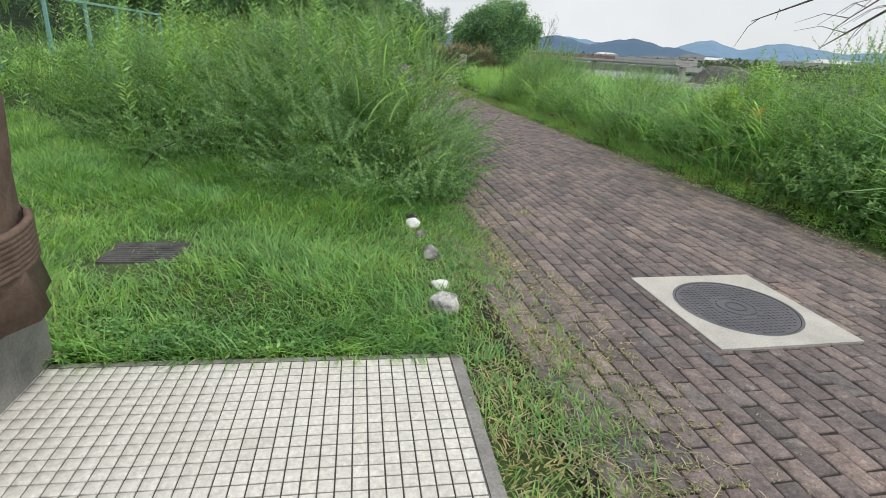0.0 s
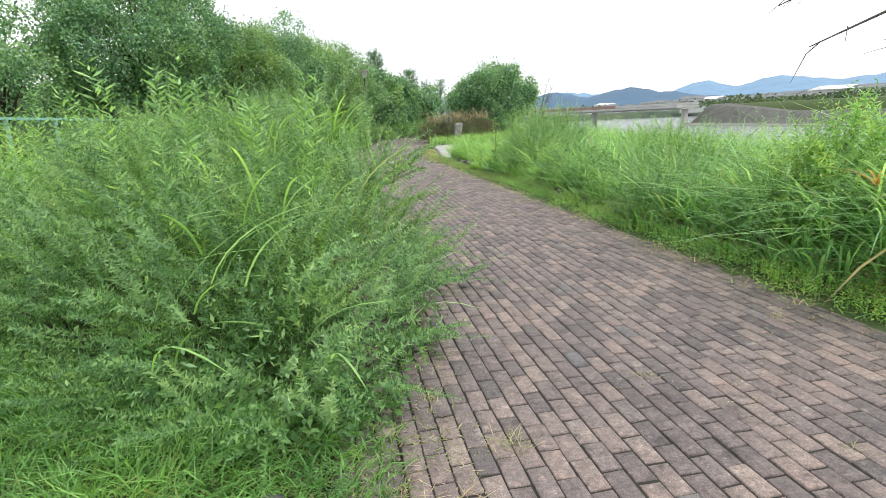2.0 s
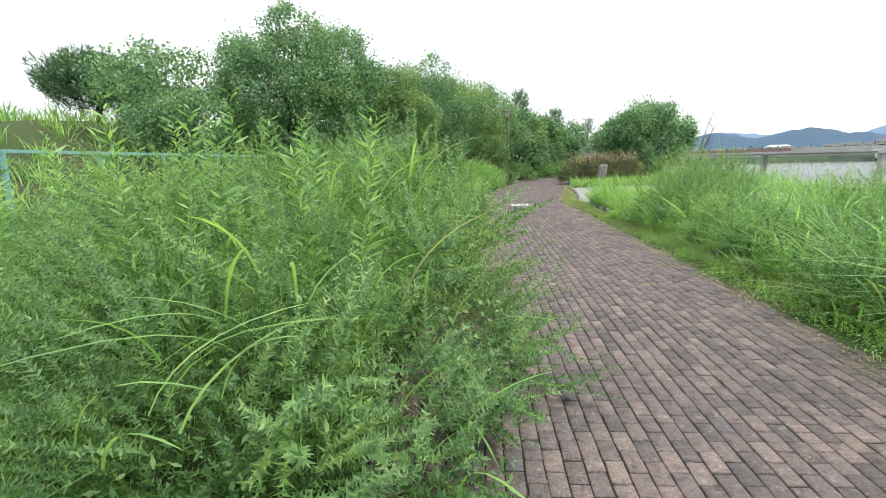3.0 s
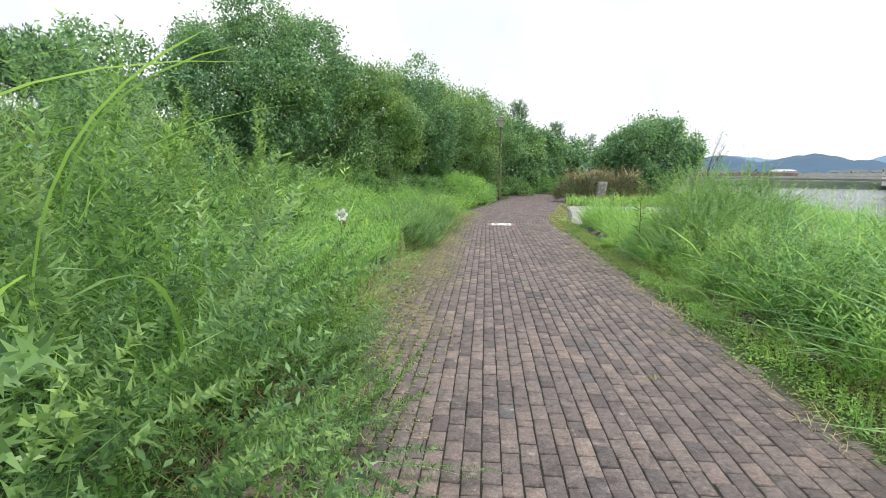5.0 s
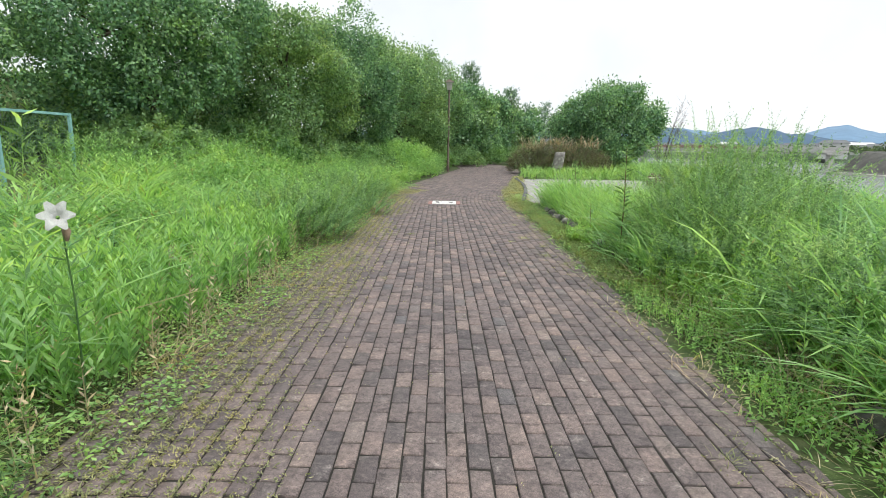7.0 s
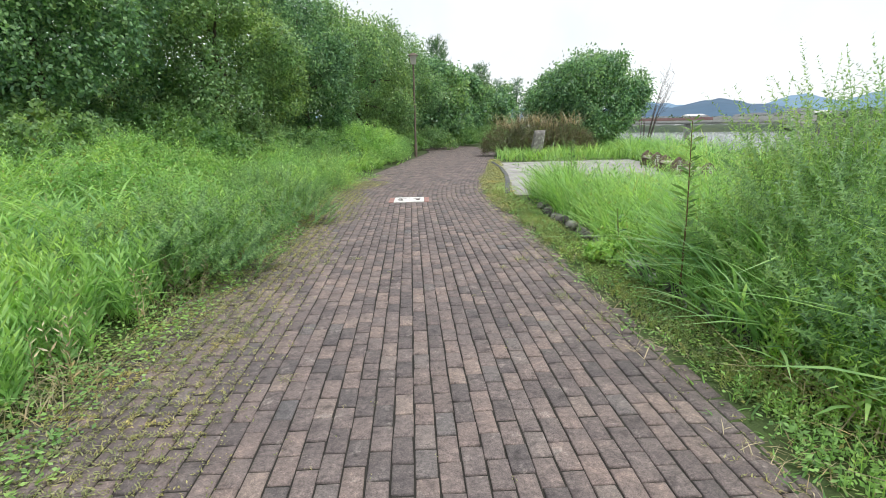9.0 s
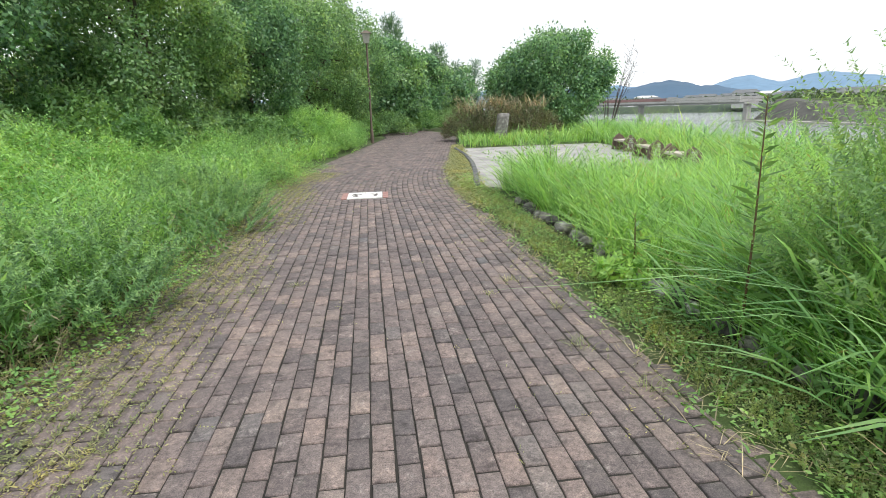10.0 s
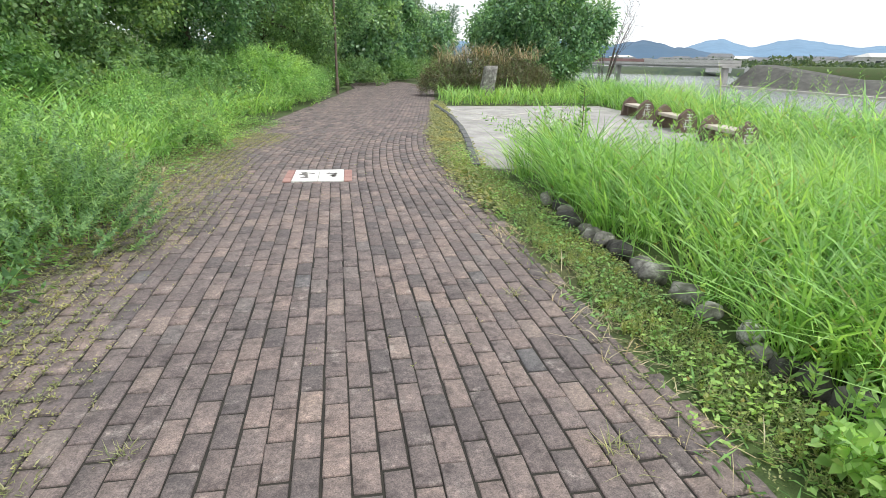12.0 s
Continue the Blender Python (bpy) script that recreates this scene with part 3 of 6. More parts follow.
for rr in (0.06, 0.12):
    for k in range(24):
        a = k * math.pi / 12
        m = Matrix.Rotation(a, 4, "Z") @ Matrix.Translation((rr, 0, 0.0105))
        bmesh.ops.create_cube(bm, size=1, matrix=m @ Matrix.Diagonal((0.012, rr * 0.2, 0.004, 1)))
step = 0.034
for i in range(-10, 11):
    for j in range(-10, 11):
        x, y = i * step, j * step
        r = math.hypot(x, y)
        if 0.145 < r < R - 0.045:
            bmesh.ops.create_cube(bm, size=1, matrix=pose(x, y, 0.0105, 0, 0, 45) @ Matrix.Diagonal((0.021, 0.021, 0.004, 1)))
part("raised_pattern", bm, M_IRON, cover)["kind"] = "stuff"
bm = bmesh.new()
for x, y, rz in ((-0.2, 0.0, 0), (0.16, 0.17, 0), (0.14, -0.16, 90), (-0.05, 0.3, 20)):
    bmesh.ops.create_cube(bm, size=1, matrix=pose(x, y, 0.0125, 0, 0, rz) @ Matrix.Diagonal((0.05, 0.014, 0.005, 1)))
part("key_slots", bm, M_INK, cover, "dark key slots")["kind"] = "stuff"

# ---- small utility lid in the lawn ----
lid = base("utility_lid", "dark ribbed square lid sunk in the lawn", "drain cover", pose(-1.27, 3.86, 0.02, 0, 0, -4))
part("frame", box(bmesh.new(), -0.26, 0.26, -0.2, 0.2, -0.1, 0.025, 0.008), M_DARKSTONE, lid)
bm = bmesh.new()
for k in range(9):
    box(bm, -0.23, 0.23, -0.17 + k * 0.038, -0.17 + k * 0.038 + 0.032, 0.025, 0.0275)
part("ribs", bm, M_DARKSTONE, lid)

# ---- moulded trunk on a plinth ----
pillar = base("trunk_pillar", "brown moulded tree-trunk pillar on a grey concrete plinth", "pillar", pose(-1.65, 2.2, 0, 0, 0, -3))
part("plinth", box(bmesh.new(), -0.5, 0.35, -0.62, 0.34, -0.1, 0.42, 0.02), M_OLDCONC, pillar, "grey concrete plinth")
pts, rad = [], []
for k in range(15):
    z = 0.42 + k * 0.2
    pts.append((0.10 + 0.008 * math.sin(k), 0.0 + 0.01 * math.cos(1.7 * k), z))
    rad.append(0.375 * (1.0 - 0.006 * k) * (1.1 if k < 1 else 1.0) + 0.008 * math.sin(2.1 * k))
bm = tube(pts, rad, 22)
for v in bm.verts:
    f = 1 + 0.06 * math.sin(9 * math.atan2(v.co.y, v.co.x) + 3 * v.co.z) + 0.03 * noise.noise(v.co * 9)
    v.co.x *= f
    v.co.y *= f
part("trunk", bm, M_FAKEWOOD, pillar, "brown ridged trunk", smooth=True)
bm = tube([(-0.5, -0.32, 0.53), (-0.1, -0.28, 0.58), (0.3, -0.2, 0.63), (0.46, -0.17, 0.66)], [0.115, 0.12, 0.125, 0.115], 16)
for v in bm.verts:
    v.co += Vector((0, 0.012 * noise.noise(v.co * 14), 0.012 * noise.noise(v.co * 11)))
part("cross_log", bm, M_FAKEWOOD, pillar, "brown log lashed across the trunk", smooth=True)
bm = bmesh.new()
for k in range(8):
    join(bm, tube([(0.10 + 0.40 * math.cos(a), 0.40 * math.sin(a), 0.62 + 0.021 * k + 0.01 * math.sin(3 * a)) for a in np.linspace(-2.6, 2.6, 22)], [0.017] * 22, 6))
part("lashing", bm, M_FAKEWOOD, pillar, "moulded rope lashing", smooth=True)
bm = bmesh.new()
bmesh.ops.create_cone(bm, cap_ends=True, segments=16, radius1=0.06, radius2=0.05, depth=0.09, matrix=pose(0.12, -0.34, 0.62, 90, 0, 0))
part("sawn_knot", bm, M_CUTWOOD, pillar, "pale sawn knot")


# ---- stones ----
def stone(name, x, y, sx, sy, sz, mat, seed, label, group, sink=0.35, lift=0.0):
    bm = bmesh.new()
    bmesh.ops.create_icosphere(bm, subdivisions=3, radius=1)
    for v in bm.verts:
        p = v.co.copy()
        f = 1 + 0.34 * noise.noise(p * 1.3 + Vector((seed, 0, 0))) + 0.11 * noise.noise(p * 4 + Vector((0, seed, 0)))
        v.co = Vector((p.x * sx * f, p.y * sy * f, p.z * sz * f))
    z = float(terrain(x, y)) + sz * (1 - sink) + lift
    return tagged(part(name, bm, mat, None, label, smooth=True, at=pose(x, y, z, 0, 0, seed * 37 % 360)), category="stone", group=group)


for k, (x, y, s, m, deep) in enumerate(((0.68, 2.86, 0.082, M_PALESTONE, 0.45), (0.71, 3.17, 0.052, M_WHITE, 0.5), (0.75, 3.72, 0.062, M_STONE, 0.75), (0.77, 3.87, 0.05, M_STONE, 0.8), (0.74, 4.2, 0.045, M_STONE, 0.7),
                                        (0.72, 4.45, 0.06, M_WHITE, 0.5), (0.74, 4.66, 0.055, M_DARKSTONE, 0.7))):
    stone("edging_stone", x, y, s, s * 1.15, s * 0.85, m, k + 1, "rounded grey river stone sunk in the grass" if m in (M_STONE, M_DARKSTONE) else "rounded pale river stone bedded in the grass", "stones along the lawn", sink=deep)
stone("boulder", 5.55, 5.2, 0.16, 0.13, 0.11, M_DARKSTONE, 3, "dark rounded stone among the weeds", "")
rs = random.Random(4)
y = 16.0
while y < 22.6:
    s = rs.uniform(0.055, 0.09)
    stone("edging_stone", 5.46 + rs.uniform(-0.05, 0.05), y, s, s * rs.uniform(1.0, 1.5), s * rs.uniform(0.8, 1.0), M_DARKSTONE if rs.random() < 0.3 else (M_STONE if rs.random() < 0.7 else M_PALESTONE), rs.uniform(1, 90),
          "rounded stone edging the path under the grass", "stones along the path", sink=0.28)
    y += s * 2.1 + rs.choice((0.0, 0.0, 0.04, 0.12))
for x, y, s in ((5.35, 12.4, 0.14), (5.45, 12.75, 0.11), (5.3, 11.2, 0.1)):
    stone("edging_stone", x, y, s, s * 1.2, s * 0.7, M_DARKSTONE, x * 9, "dark rounded stone edging the path under grass", "stones along the path")

# ---- inlaid plate in the path ----
plate = base("inlaid_plate", "two white square plates with dark figures in a pink brick border", "ground plate", pose(3.05, 23.98, 0, 0, 0, -1.5))
for sx in (-1, 1):
    pl = part("plate", box(bmesh.new(), -0.155, 0.155, -0.35, 0.35, -0.05, 0.012, 0.004), M_WHITE, plate, "white square plate", at=Matrix.Translation((sx * 0.158, 0, 0)))
    bm = bmesh.new()
    rr = random.Random(sx + 5)
    for k in range(9):
        bmesh.ops.create_cube(bm, size=1, matrix=pose(rr.uniform(-0.08, 0.08), rr.uniform(-0.16, 0.16), 0.0128, 0, 0, rr.uniform(0, 180)) @ Matrix.Diagonal((rr.uniform(0.03, 0.09), rr.uniform(0.03, 0.08), 0.003, 1)))
    part("figure", bm, M_INK, pl, "dark worn figure")
for sx in (-1, 1):
    for k in range(3):
        part("border_brick", box(bmesh.new(), -0.05, 0.05, -0.114, 0.114, -0.05, 0.008, 0.004), M_PINKBRICK, plate, "", at=Matrix.Translation((sx * 0.368, -0.234 + k * 0.234, 0)))

# ---- paved bay beside the path ----
bm = bmesh.new()
CURB = [(5.25, 24.2), (5.42, 25.2), (5.72, 26.8), (6.0, 28.6), (6.25, 31), (6.42, 34.2)]
loop = [*CURB, (12.0, 34.4), (11.9, 31), (11.3, 28), (10.8, 25), (10.6, 23.6), (8.0, 23.6)]
lo, hi = [bm.verts.new((x, y, -0.15)) for x, y in loop], [bm.verts.new((x, y, 0.02)) for x, y in loop]
bm.faces.new(hi)
for k in range(len(loop)):
    j = (k + 1) % len(loop)
    bm.faces.new((lo[k], lo[j], hi[j], hi[k]))
bmesh.ops.recalc_face_normals(bm, faces=bm.faces)
bay = tagged(part("pavement", bm, M_BAYSTONE, None, "grey worn paving of a resting bay with pale strips"), category="pavement", kind="structure")
for x0, y0, x1, y1 in ((6.3, 27.0, 9.8, 31.5), (6.6, 30.2, 10.4, 33.6), (5.9, 25.6, 9.6, 26.6), (6.5, 33.2, 8.8, 28.0), (7.2, 25.0, 10.0, 29.5)):
    ln = math.hypot(x1 - x0, y1 - y0)
    part("pale_strip", box(bmesh.new(), -ln / 2, ln / 2, -0.07, 0.07, 0.0, 0.025, 0.003), M_CONCRETE, bay, "pale strip", at=pose((x0 + x1) / 2, (y0 + y1) / 2, 0, 0, 0, math.degrees(math.atan2(y1 - y0, x1 - x0))))
curb = base("kerb", "dark curved kerb along the concrete bay", "kerb", kind="structure")
for (x0, y0), (x1, y1) in zip(CURB, CURB[1:]):
    d = Vector((x1 - x0, y1 - y0, 0))
    for k in range(3):
        p = Vector((x0, y0, 0)) + d * ((k + 0.5) / 3)
        bm = box(bmesh.new(), -d.length / 6 + 0.006, d.length / 6 - 0.006, -0.06, 0.06, -0.1, 0.075, 0.012)
        part("kerb_stone", bm, M_BANKCONC, curb, "", at=pose(p.x - 0.065, p.y, 0, 0, 0, math.degrees(math.atan2(d.y, d.x))))


# ---- benches ----
def piece_slab(thick):
    """Upright slab with a blunt pointed top."""
    prof = [(-0.225, -0.05), (0.225, -0.05), (0.185, 0.345), (0.10, 0.44), (0.0, 0.515), (-0.10, 0.44), (-0.185, 0.345)]
    bm = bmesh.new()
    a = [bm.verts.new((-thick / 2, x, z)) for x, z in prof]
    b = [bm.verts.new((thick / 2, x, z)) for x, z in prof]
    bm.faces.new(a)
    bm.faces.new(b[::-1])
    for k in range(len(prof)):
        j = (k + 1) % len(prof)
        bm.faces.new((a[k], b[k], b[j], a[j]))
    bmesh.ops.recalc_face_normals(bm, faces=bm.faces)
    bmesh.ops.bevel(bm, geom=list(bm.edges), offset=0.012, segments=2, affect="EDGES")
    return bm


def strokes(bars):
    bm = bmesh.new()
    for x, z, wx, wz, turn in bars:
        bmesh.ops.create_cube(bm, size=1, matrix=pose(0, x, z, turn, 0, 0) @ Matrix.Diagonal((0.006, wx, wz, 1)))
    return bm


def bench(m):
    b = base("bench", "brown stone bench with pointed slab ends and pale seat", "bench", m, "benches round the bay")
    for sx in (-1, 1):
        s = part("end_slab", piece_slab(0.14), M_BENCHSTONE, b, "brown pointed stone slab", at=Matrix.Translation((sx * 0.58, 0, 0)))
        if sx < 0:
            top = strokes([(0, 0.47, 0.15, 0.022, 0), (0, 0.40, 0.13, 0.022, 0), (0, 0.325, 0.18, 0.022, 0), (0, 0.40, 0.022, 0.15, 0)])
            part("lettering", top, M_WHITE, s, "white painted character", at=Matrix.Translation((-0.073, 0, 0.0)) @ Matrix.Diagonal((1, 0.9, 0.84, 1)))
            low = strokes([(0.07, 0.19, 0.022, 0.2, 0), (0.105, 0.22, 0.016, 0.05, 20), (0.1, 0.16, 0.05, 0.016, -30), (-0.03, 0.27, 0.1, 0.016, 20), (-0.03, 0.235, 0.09, 0.016, 0),
                           (-0.03, 0.17, 0.15, 0.018, 0), (-0.055, 0.14, 0.018, 0.14, 0), (0.005, 0.125, 0.016, 0.05, 25)])
            part("lettering", low, M_WHITE, s, "white painted character", at=Matrix.Translation((-0.073, 0, 0.0)) @ Matrix.Diagonal((1, 0.9, 0.84, 1)))
    part("seat", box(bmesh.new(), -0.507, 0.507, -0.19, 0.19, 0.27, 0.335, 0.015), M_SEAT, b, "pale worn seat slab")
    for sx in (-1, 1):
        part("support", box(bmesh.new(), -0.05, 0.05, -0.14, 0.14, 0.0, 0.268, 0.01), M_BENCHSTONE, b, at=Matrix.Translation((sx * 0.34, 0, 0)))
    return b


for x, y, rz in ((11.38, 30.86, 81.5), (10.83, 28.28, 82.5), (10.34, 25.88, 83.5)):
    bench(pose(x, y, 0.02, 0, 0, rz))
bm = box(bmesh.new(), -0.28, 0.28, -0.16, 0.16, -0.2, 1.2)
bmesh.ops.subdivide_edges(bm, edges=list(bm.edges), cuts=5, use_grid_fill=True)
for v in bm.verts:
    f = 1.0 - 0.22 * max(v.co.z, 0) / 1.2
    v.co = Vector((v.co.x * f + 0.14 * v.co.z, v.co.y * f, v.co.z)) + Vector((1, 1, 0.6)) * 0.05 * noise.noise(v.co * 4)
tagged(part("standing_stone", bm, M_STONE, None, "upright pale weathered stone leaning in the grass", smooth=True, at=pose(8.87, 37.5, 0.0)), category="stone")


# ---- fence ----
fence = base("fence", "pale blue-green steel fence with wire mesh in tall weeds", "fence")
FX, FY = -5.97, [5.4 + 2.2 * k for k in range(9)]
for y in FY:
    z = float(terrain(FX, y))
    part("post", box(bmesh.new(), -0.036, 0.036, -0.036, 0.036, z - 0.2, 2.11, 0.006), M_FENCE, fence, "", at=Matrix.Translation((FX, y, 0)))
for y0, y1 in zip(FY, FY[1:]):
    part("top_rail", box(bmesh.new(), -0.025, 0.025, 0.036, y1 - y0 - 0.036, 2.045, 2.105, 0.006), M_FENCE, fence, "", at=Matrix.Translation((FX, y0, 0)))
    bm = bmesh.new()
    z0 = float(max(terrain(FX, y0), terrain(FX, y1))) + 0.1
    for k in range(1, 30):
        yy = k * (y1 - y0) / 30
        bmesh.ops.create_cube(bm, size=1, matrix=Matrix.Translation((0, yy, (z0 + 2.04) / 2)) @ Matrix.Diagonal((0.003, 0.003, 2.04 - z0, 1)))
    n = int((2.04 - z0) / 0.07)
    for k in range(n):
        bmesh.ops.create_cube(bm, size=1, matrix=Matrix.Translation((0, (y1 - y0) / 2, z0 + k * 0.07)) @ Matrix.Diagonal((0.003, y1 - y0 - 0.06, 0.003, 1)))
    part("wire_mesh", bm, M_WIRE, fence, "thin wire mesh", at=Matrix.Translation((FX, y0, 0)))

# ---- lamp post ----
lamp = base("street_lamp", "slim brown lamp post with a boxy lantern, unlit", "street lamp", pose(3.36, 40, float(terrain(3.36, 40))))
part("post", tube([(0, 0, -0.2), (0, 0, 0.6), (0, 0, 0.62), (0, 0, 4.4)], [0.075, 0.075, 0.052, 0.045], 12), M_LAMPPOST, lamp, "brown post", smooth=False)
bm = bmesh.new()
bmesh.ops.create_cone(bm, cap_ends=True, segments=4, radius1=0.17, radius2=0.24, depth=0.4, matrix=pose(0, 0, 4.6, 0, 0, 45))
part("lantern", bm, M_LAMPGLASS, lamp, "milky lantern box")
bm = bmesh.new()
bmesh.ops.create_cone(bm, cap_ends=True, segments=4, radius1=0.34, radius2=0.10, depth=0.13, matrix=pose(0, 0, 4.86, 0, 0, 45))
part("cap", bm, M_LAMPPOST, lamp, "flat brown cap")


# ---- trees ----
def clump_points(n, z0, z1, rx, ry, seed, lumps=34):
    """Clump centres over a crown of overlapping billows, with their outward direction."""
    r = np.random.default_rng(seed)
    k = np.arange(lumps) + 0.5
    ph, th = np.arccos(1 - 1.92 * k / lumps), k * 2.39996 + r.uniform(0, 6)
    ld = np.stack([np.sin(ph) * np.cos(th), np.sin(ph) * np.sin(th), np.cos(ph)], -1) + r.normal(0, 0.16, (lumps, 3))
    cen = unit(ld) * r.uniform(0.46, 0.84, (lumps, 1))
    cen *= np.where(unit(ld)[:, 2:3] > 0.75, 0.86, 1.0)
    rad = r.uniform(0.2, 0.36, lumps)
    i = r.integers(0, lumps, n)
    d = unit(r.normal(size=(n, 3)) + unit(cen)[i] * 0.7 + np.array([0, 0, 0.15]))
    p = cen[i] + d * rad[i][:, None] * r.uniform(0.75, 1.05, (n, 1))
    zc, rz = (z0 + z1) / 2, (z1 - z0) / 2
    return np.array([0, 0, zc]) + p * np.array([rx, ry, rz]), d


def tree(label, x, y, top, r, leaf_mat, seed, low=0.6, clumps=520, per=84, leaf=0.135, size=0.42, ry=None, gnarl=0.25, category="tree", name="tree"):
    z0 = float(terrain(x, y))
    t = base(name, label, category, pose(x, y, z0))
    rr = random.Random(seed)
    height = top - z0
    bm = tube([(0, 0, -0.3), (0.05, 0.02, height * 0.15), (rr.uniform(-gnarl, gnarl), rr.uniform(-gnarl, gnarl), height * 0.4), (rr.uniform(-gnarl, gnarl), rr.uniform(-gnarl, gnarl), height * 0.8)],
              [0.045 * r + 0.06, 0.035 * r + 0.05, 0.025 * r + 0.03, 0.02], 9)
    part("trunk", bm, M_BARK, t, "dark bark", smooth=True)
    p, d = clump_points(clumps, low, height, r, ry or r, seed)
    for k in range(9):
        q = p[rr.randrange(len(p))]
        s = Vector((0, 0, height * rr.uniform(0.18, 0.5)))
        e = Vector(q) * 0.92
        mid = s.lerp(e, 0.5) + Vector((0, 0, rr.uniform(0.0, 0.4)))
        part("limb", tube([s, mid, e], [0.02 * r + 0.02, 0.012 * r + 0.015, 0.008], 6), M_BARK, t, smooth=True)
    g = np.random.default_rng(seed + 1)
    n = clumps * per
    dd = np.repeat(d, per, 0)
    off = unit(g.normal(size=(n, 3)) + dd * 0.5) * (g.uniform(0.2, 1, (n, 1)) ** 0.5) * size * np.where(g.uniform(0, 1, (n, 1)) < 0.16, g.uniform(1.2, 2.1, (n, 1)), g.uniform(0.6, 1.2, (n, 1)))
    pos = np.repeat(p, per, 0) + off
    pos[:, 2] = np.maximum(pos[:, 2], 0.12)
    dirs = unit(g.normal(size=(n, 3))) + unit(off) * 0.5 + np.array([0, 0, -0.3])
    lv, lq = leaves(pos, dirs, leaf * g.uniform(0.6, 1.25, n), leaf * 0.55 * g.uniform(0.8, 1.2, n), dd + g.normal(size=(n, 3)) * 0.55 + np.array([0, 0, 0.5]))
    put("crown", mesh_from("crown", lv, lq), leaf_mat, t, "dense leafy crown")
    return t


def pine(label, x, y, top, r, seed, tips=620, per=26, rounded=False):
    """A pine: limbs, and needle tufts that point outwards and up; rounded, or with a pointed crown."""
    z0 = float(terrain(x, y))
    t = base("pine_tree", label, "pine", pose(x, y, z0))
    g, h = np.random.default_rng(seed), top - z0
    part("trunk", tube([(0, 0, -0.3), (0.1, 0, h * 0.5), (0, 0, h * 0.95)], [0.16, 0.1, 0.02], 8), M_BARK, t, "dark bark", smooth=True)
    d = unit(g.normal(size=(tips, 3)) + np.array([0, 0, 0.35]))
    lump = 0.78 + 0.16 * np.sin(5.1 * d[:, :1] + seed) + 0.12 * np.sin(6.3 * d[:, 1:2] + 4.0 * d[:, 2:])
    p = d * lump * g.uniform(0.55, 1.05, (tips, 1))
    if rounded:
        pos = p * np.array([r, r, 0.46 * h]) + np.array([0, 0, 0.54 * h])
    else:
        f = g.uniform(0.08, 1.0, (tips, 1)) ** 0.85
        pos = np.concatenate([p[:, :2] * r * (1.08 - f), f * h], -1)
    for k in range(26):
        e = Vector(pos[int(g.integers(0, tips))])
        part("limb", tube([(0, 0, e.z * 0.72), (e.x * 0.5, e.y * 0.5, e.z * 0.82), e], [0.045, 0.028, 0.01], 5), M_BARK, t)
    n = tips * per
    axis = unit(d * np.array([1.0, 1.0, 0.6]) + np.array([0, 0, 0.9]))
    along = g.uniform(0, 1.0, (n, 1))
    ax = np.repeat(axis, per, 0)
    at = np.repeat(pos, per, 0) + ax * along * (0.5 if rounded else 0.7) + g.normal(size=(n, 3)) * 0.03
    way = unit(ax * 0.8 + unit(g.normal(size=(n, 3))) * (1.05 - 0.5 * along))
    lv, lq = leaves(at, way, g.uniform(0.18, 0.32, n), 0.045)
    put("crown", mesh_from("crown", lv, lq), M_PINE, t, "tufted needles")
    return t


EVER = "dense dark evergreen tree at the edge of the grass"
tree("large dark round-crowned evergreen tree above the fence", -6.3, 27.6, 8.3, 3.7, M_TREE, 1, low=0.6, clumps=760)
tree(EVER, -3.4, 32.0, 6.9, 2.9, M_TREE2, 2, low=0.2)
tree(EVER, -1.3, 36.4, 7.7, 3.0, M_TREE, 3, low=0.2, clumps=560)
tree(EVER, 0.6, 41.2, 7.2, 2.9, M_TREE2, 4, low=0.2)
tree(EVER, 2.0, 46.5, 7.1, 3.0, M_TREE, 5, low=0.2)
tree(EVER, 4.2, 51.5, 6.4, 2.8, M_TREE, 6, low=0.0, clumps=420, per=36, leaf=0.27)
tree(EVER, 6.6, 58.0, 6.0, 3.2, M_TREE, 7, low=0.0, clumps=400, per=32, leaf=0.3)
tree(EVER, 10.0, 66.0, 5.6, 3.6, M_TREE, 8, low=0.0, clumps=400, per=30, leaf=0.34)
tree("thin-crowned tree with open yellowish branches", -11.0, 25.0, 6.7, 2.6, M_TREE, 9, low=1.6, clumps=170, per=34, leaf=0.18)
tree("thin-crowned tree with open yellowish branches", -9.6, 23.5, 4.6, 1.9, M_TREE, 10, low=1.0, clumps=210, per=36)
tree("dense round evergreen tree standing beside the river bank", 13.0, 43.5, 5.5, 3.7, M_TREE, 11, low=0.0, clumps=820, per=56, leaf=0.18, size=0.5)
tree("dark shrub tree under taller crowns", -9.5, 31.0, 4.6, 2.4, M_TREE, 12, low=0.2, clumps=380)
pine("dark bushy pine tree behind the fence", -16.6, 29.0, 7.1, 2.7, 21, 900, rounded=True)
pine("dark bushy pine tree behind the fence", -14.2, 30.5, 5.6, 1.7, 22, 520, rounded=True)
pine("pine with upright candles above the evergreens", 5.2, 54.5, 7.3, 2.7, 23, 420, 15)
pine("pine with upright candles above the evergreens", 9.6, 63.5, 6.5, 2.8, 24, 420, 15)
pine("small far pine at the end of the path", 15.2, 75.0, 6.0, 2.6, 25, 420, 15)
pine("small far pine at the end of the path", 12.5, 71.0, 5.6, 2.4, 26, 420, 15)

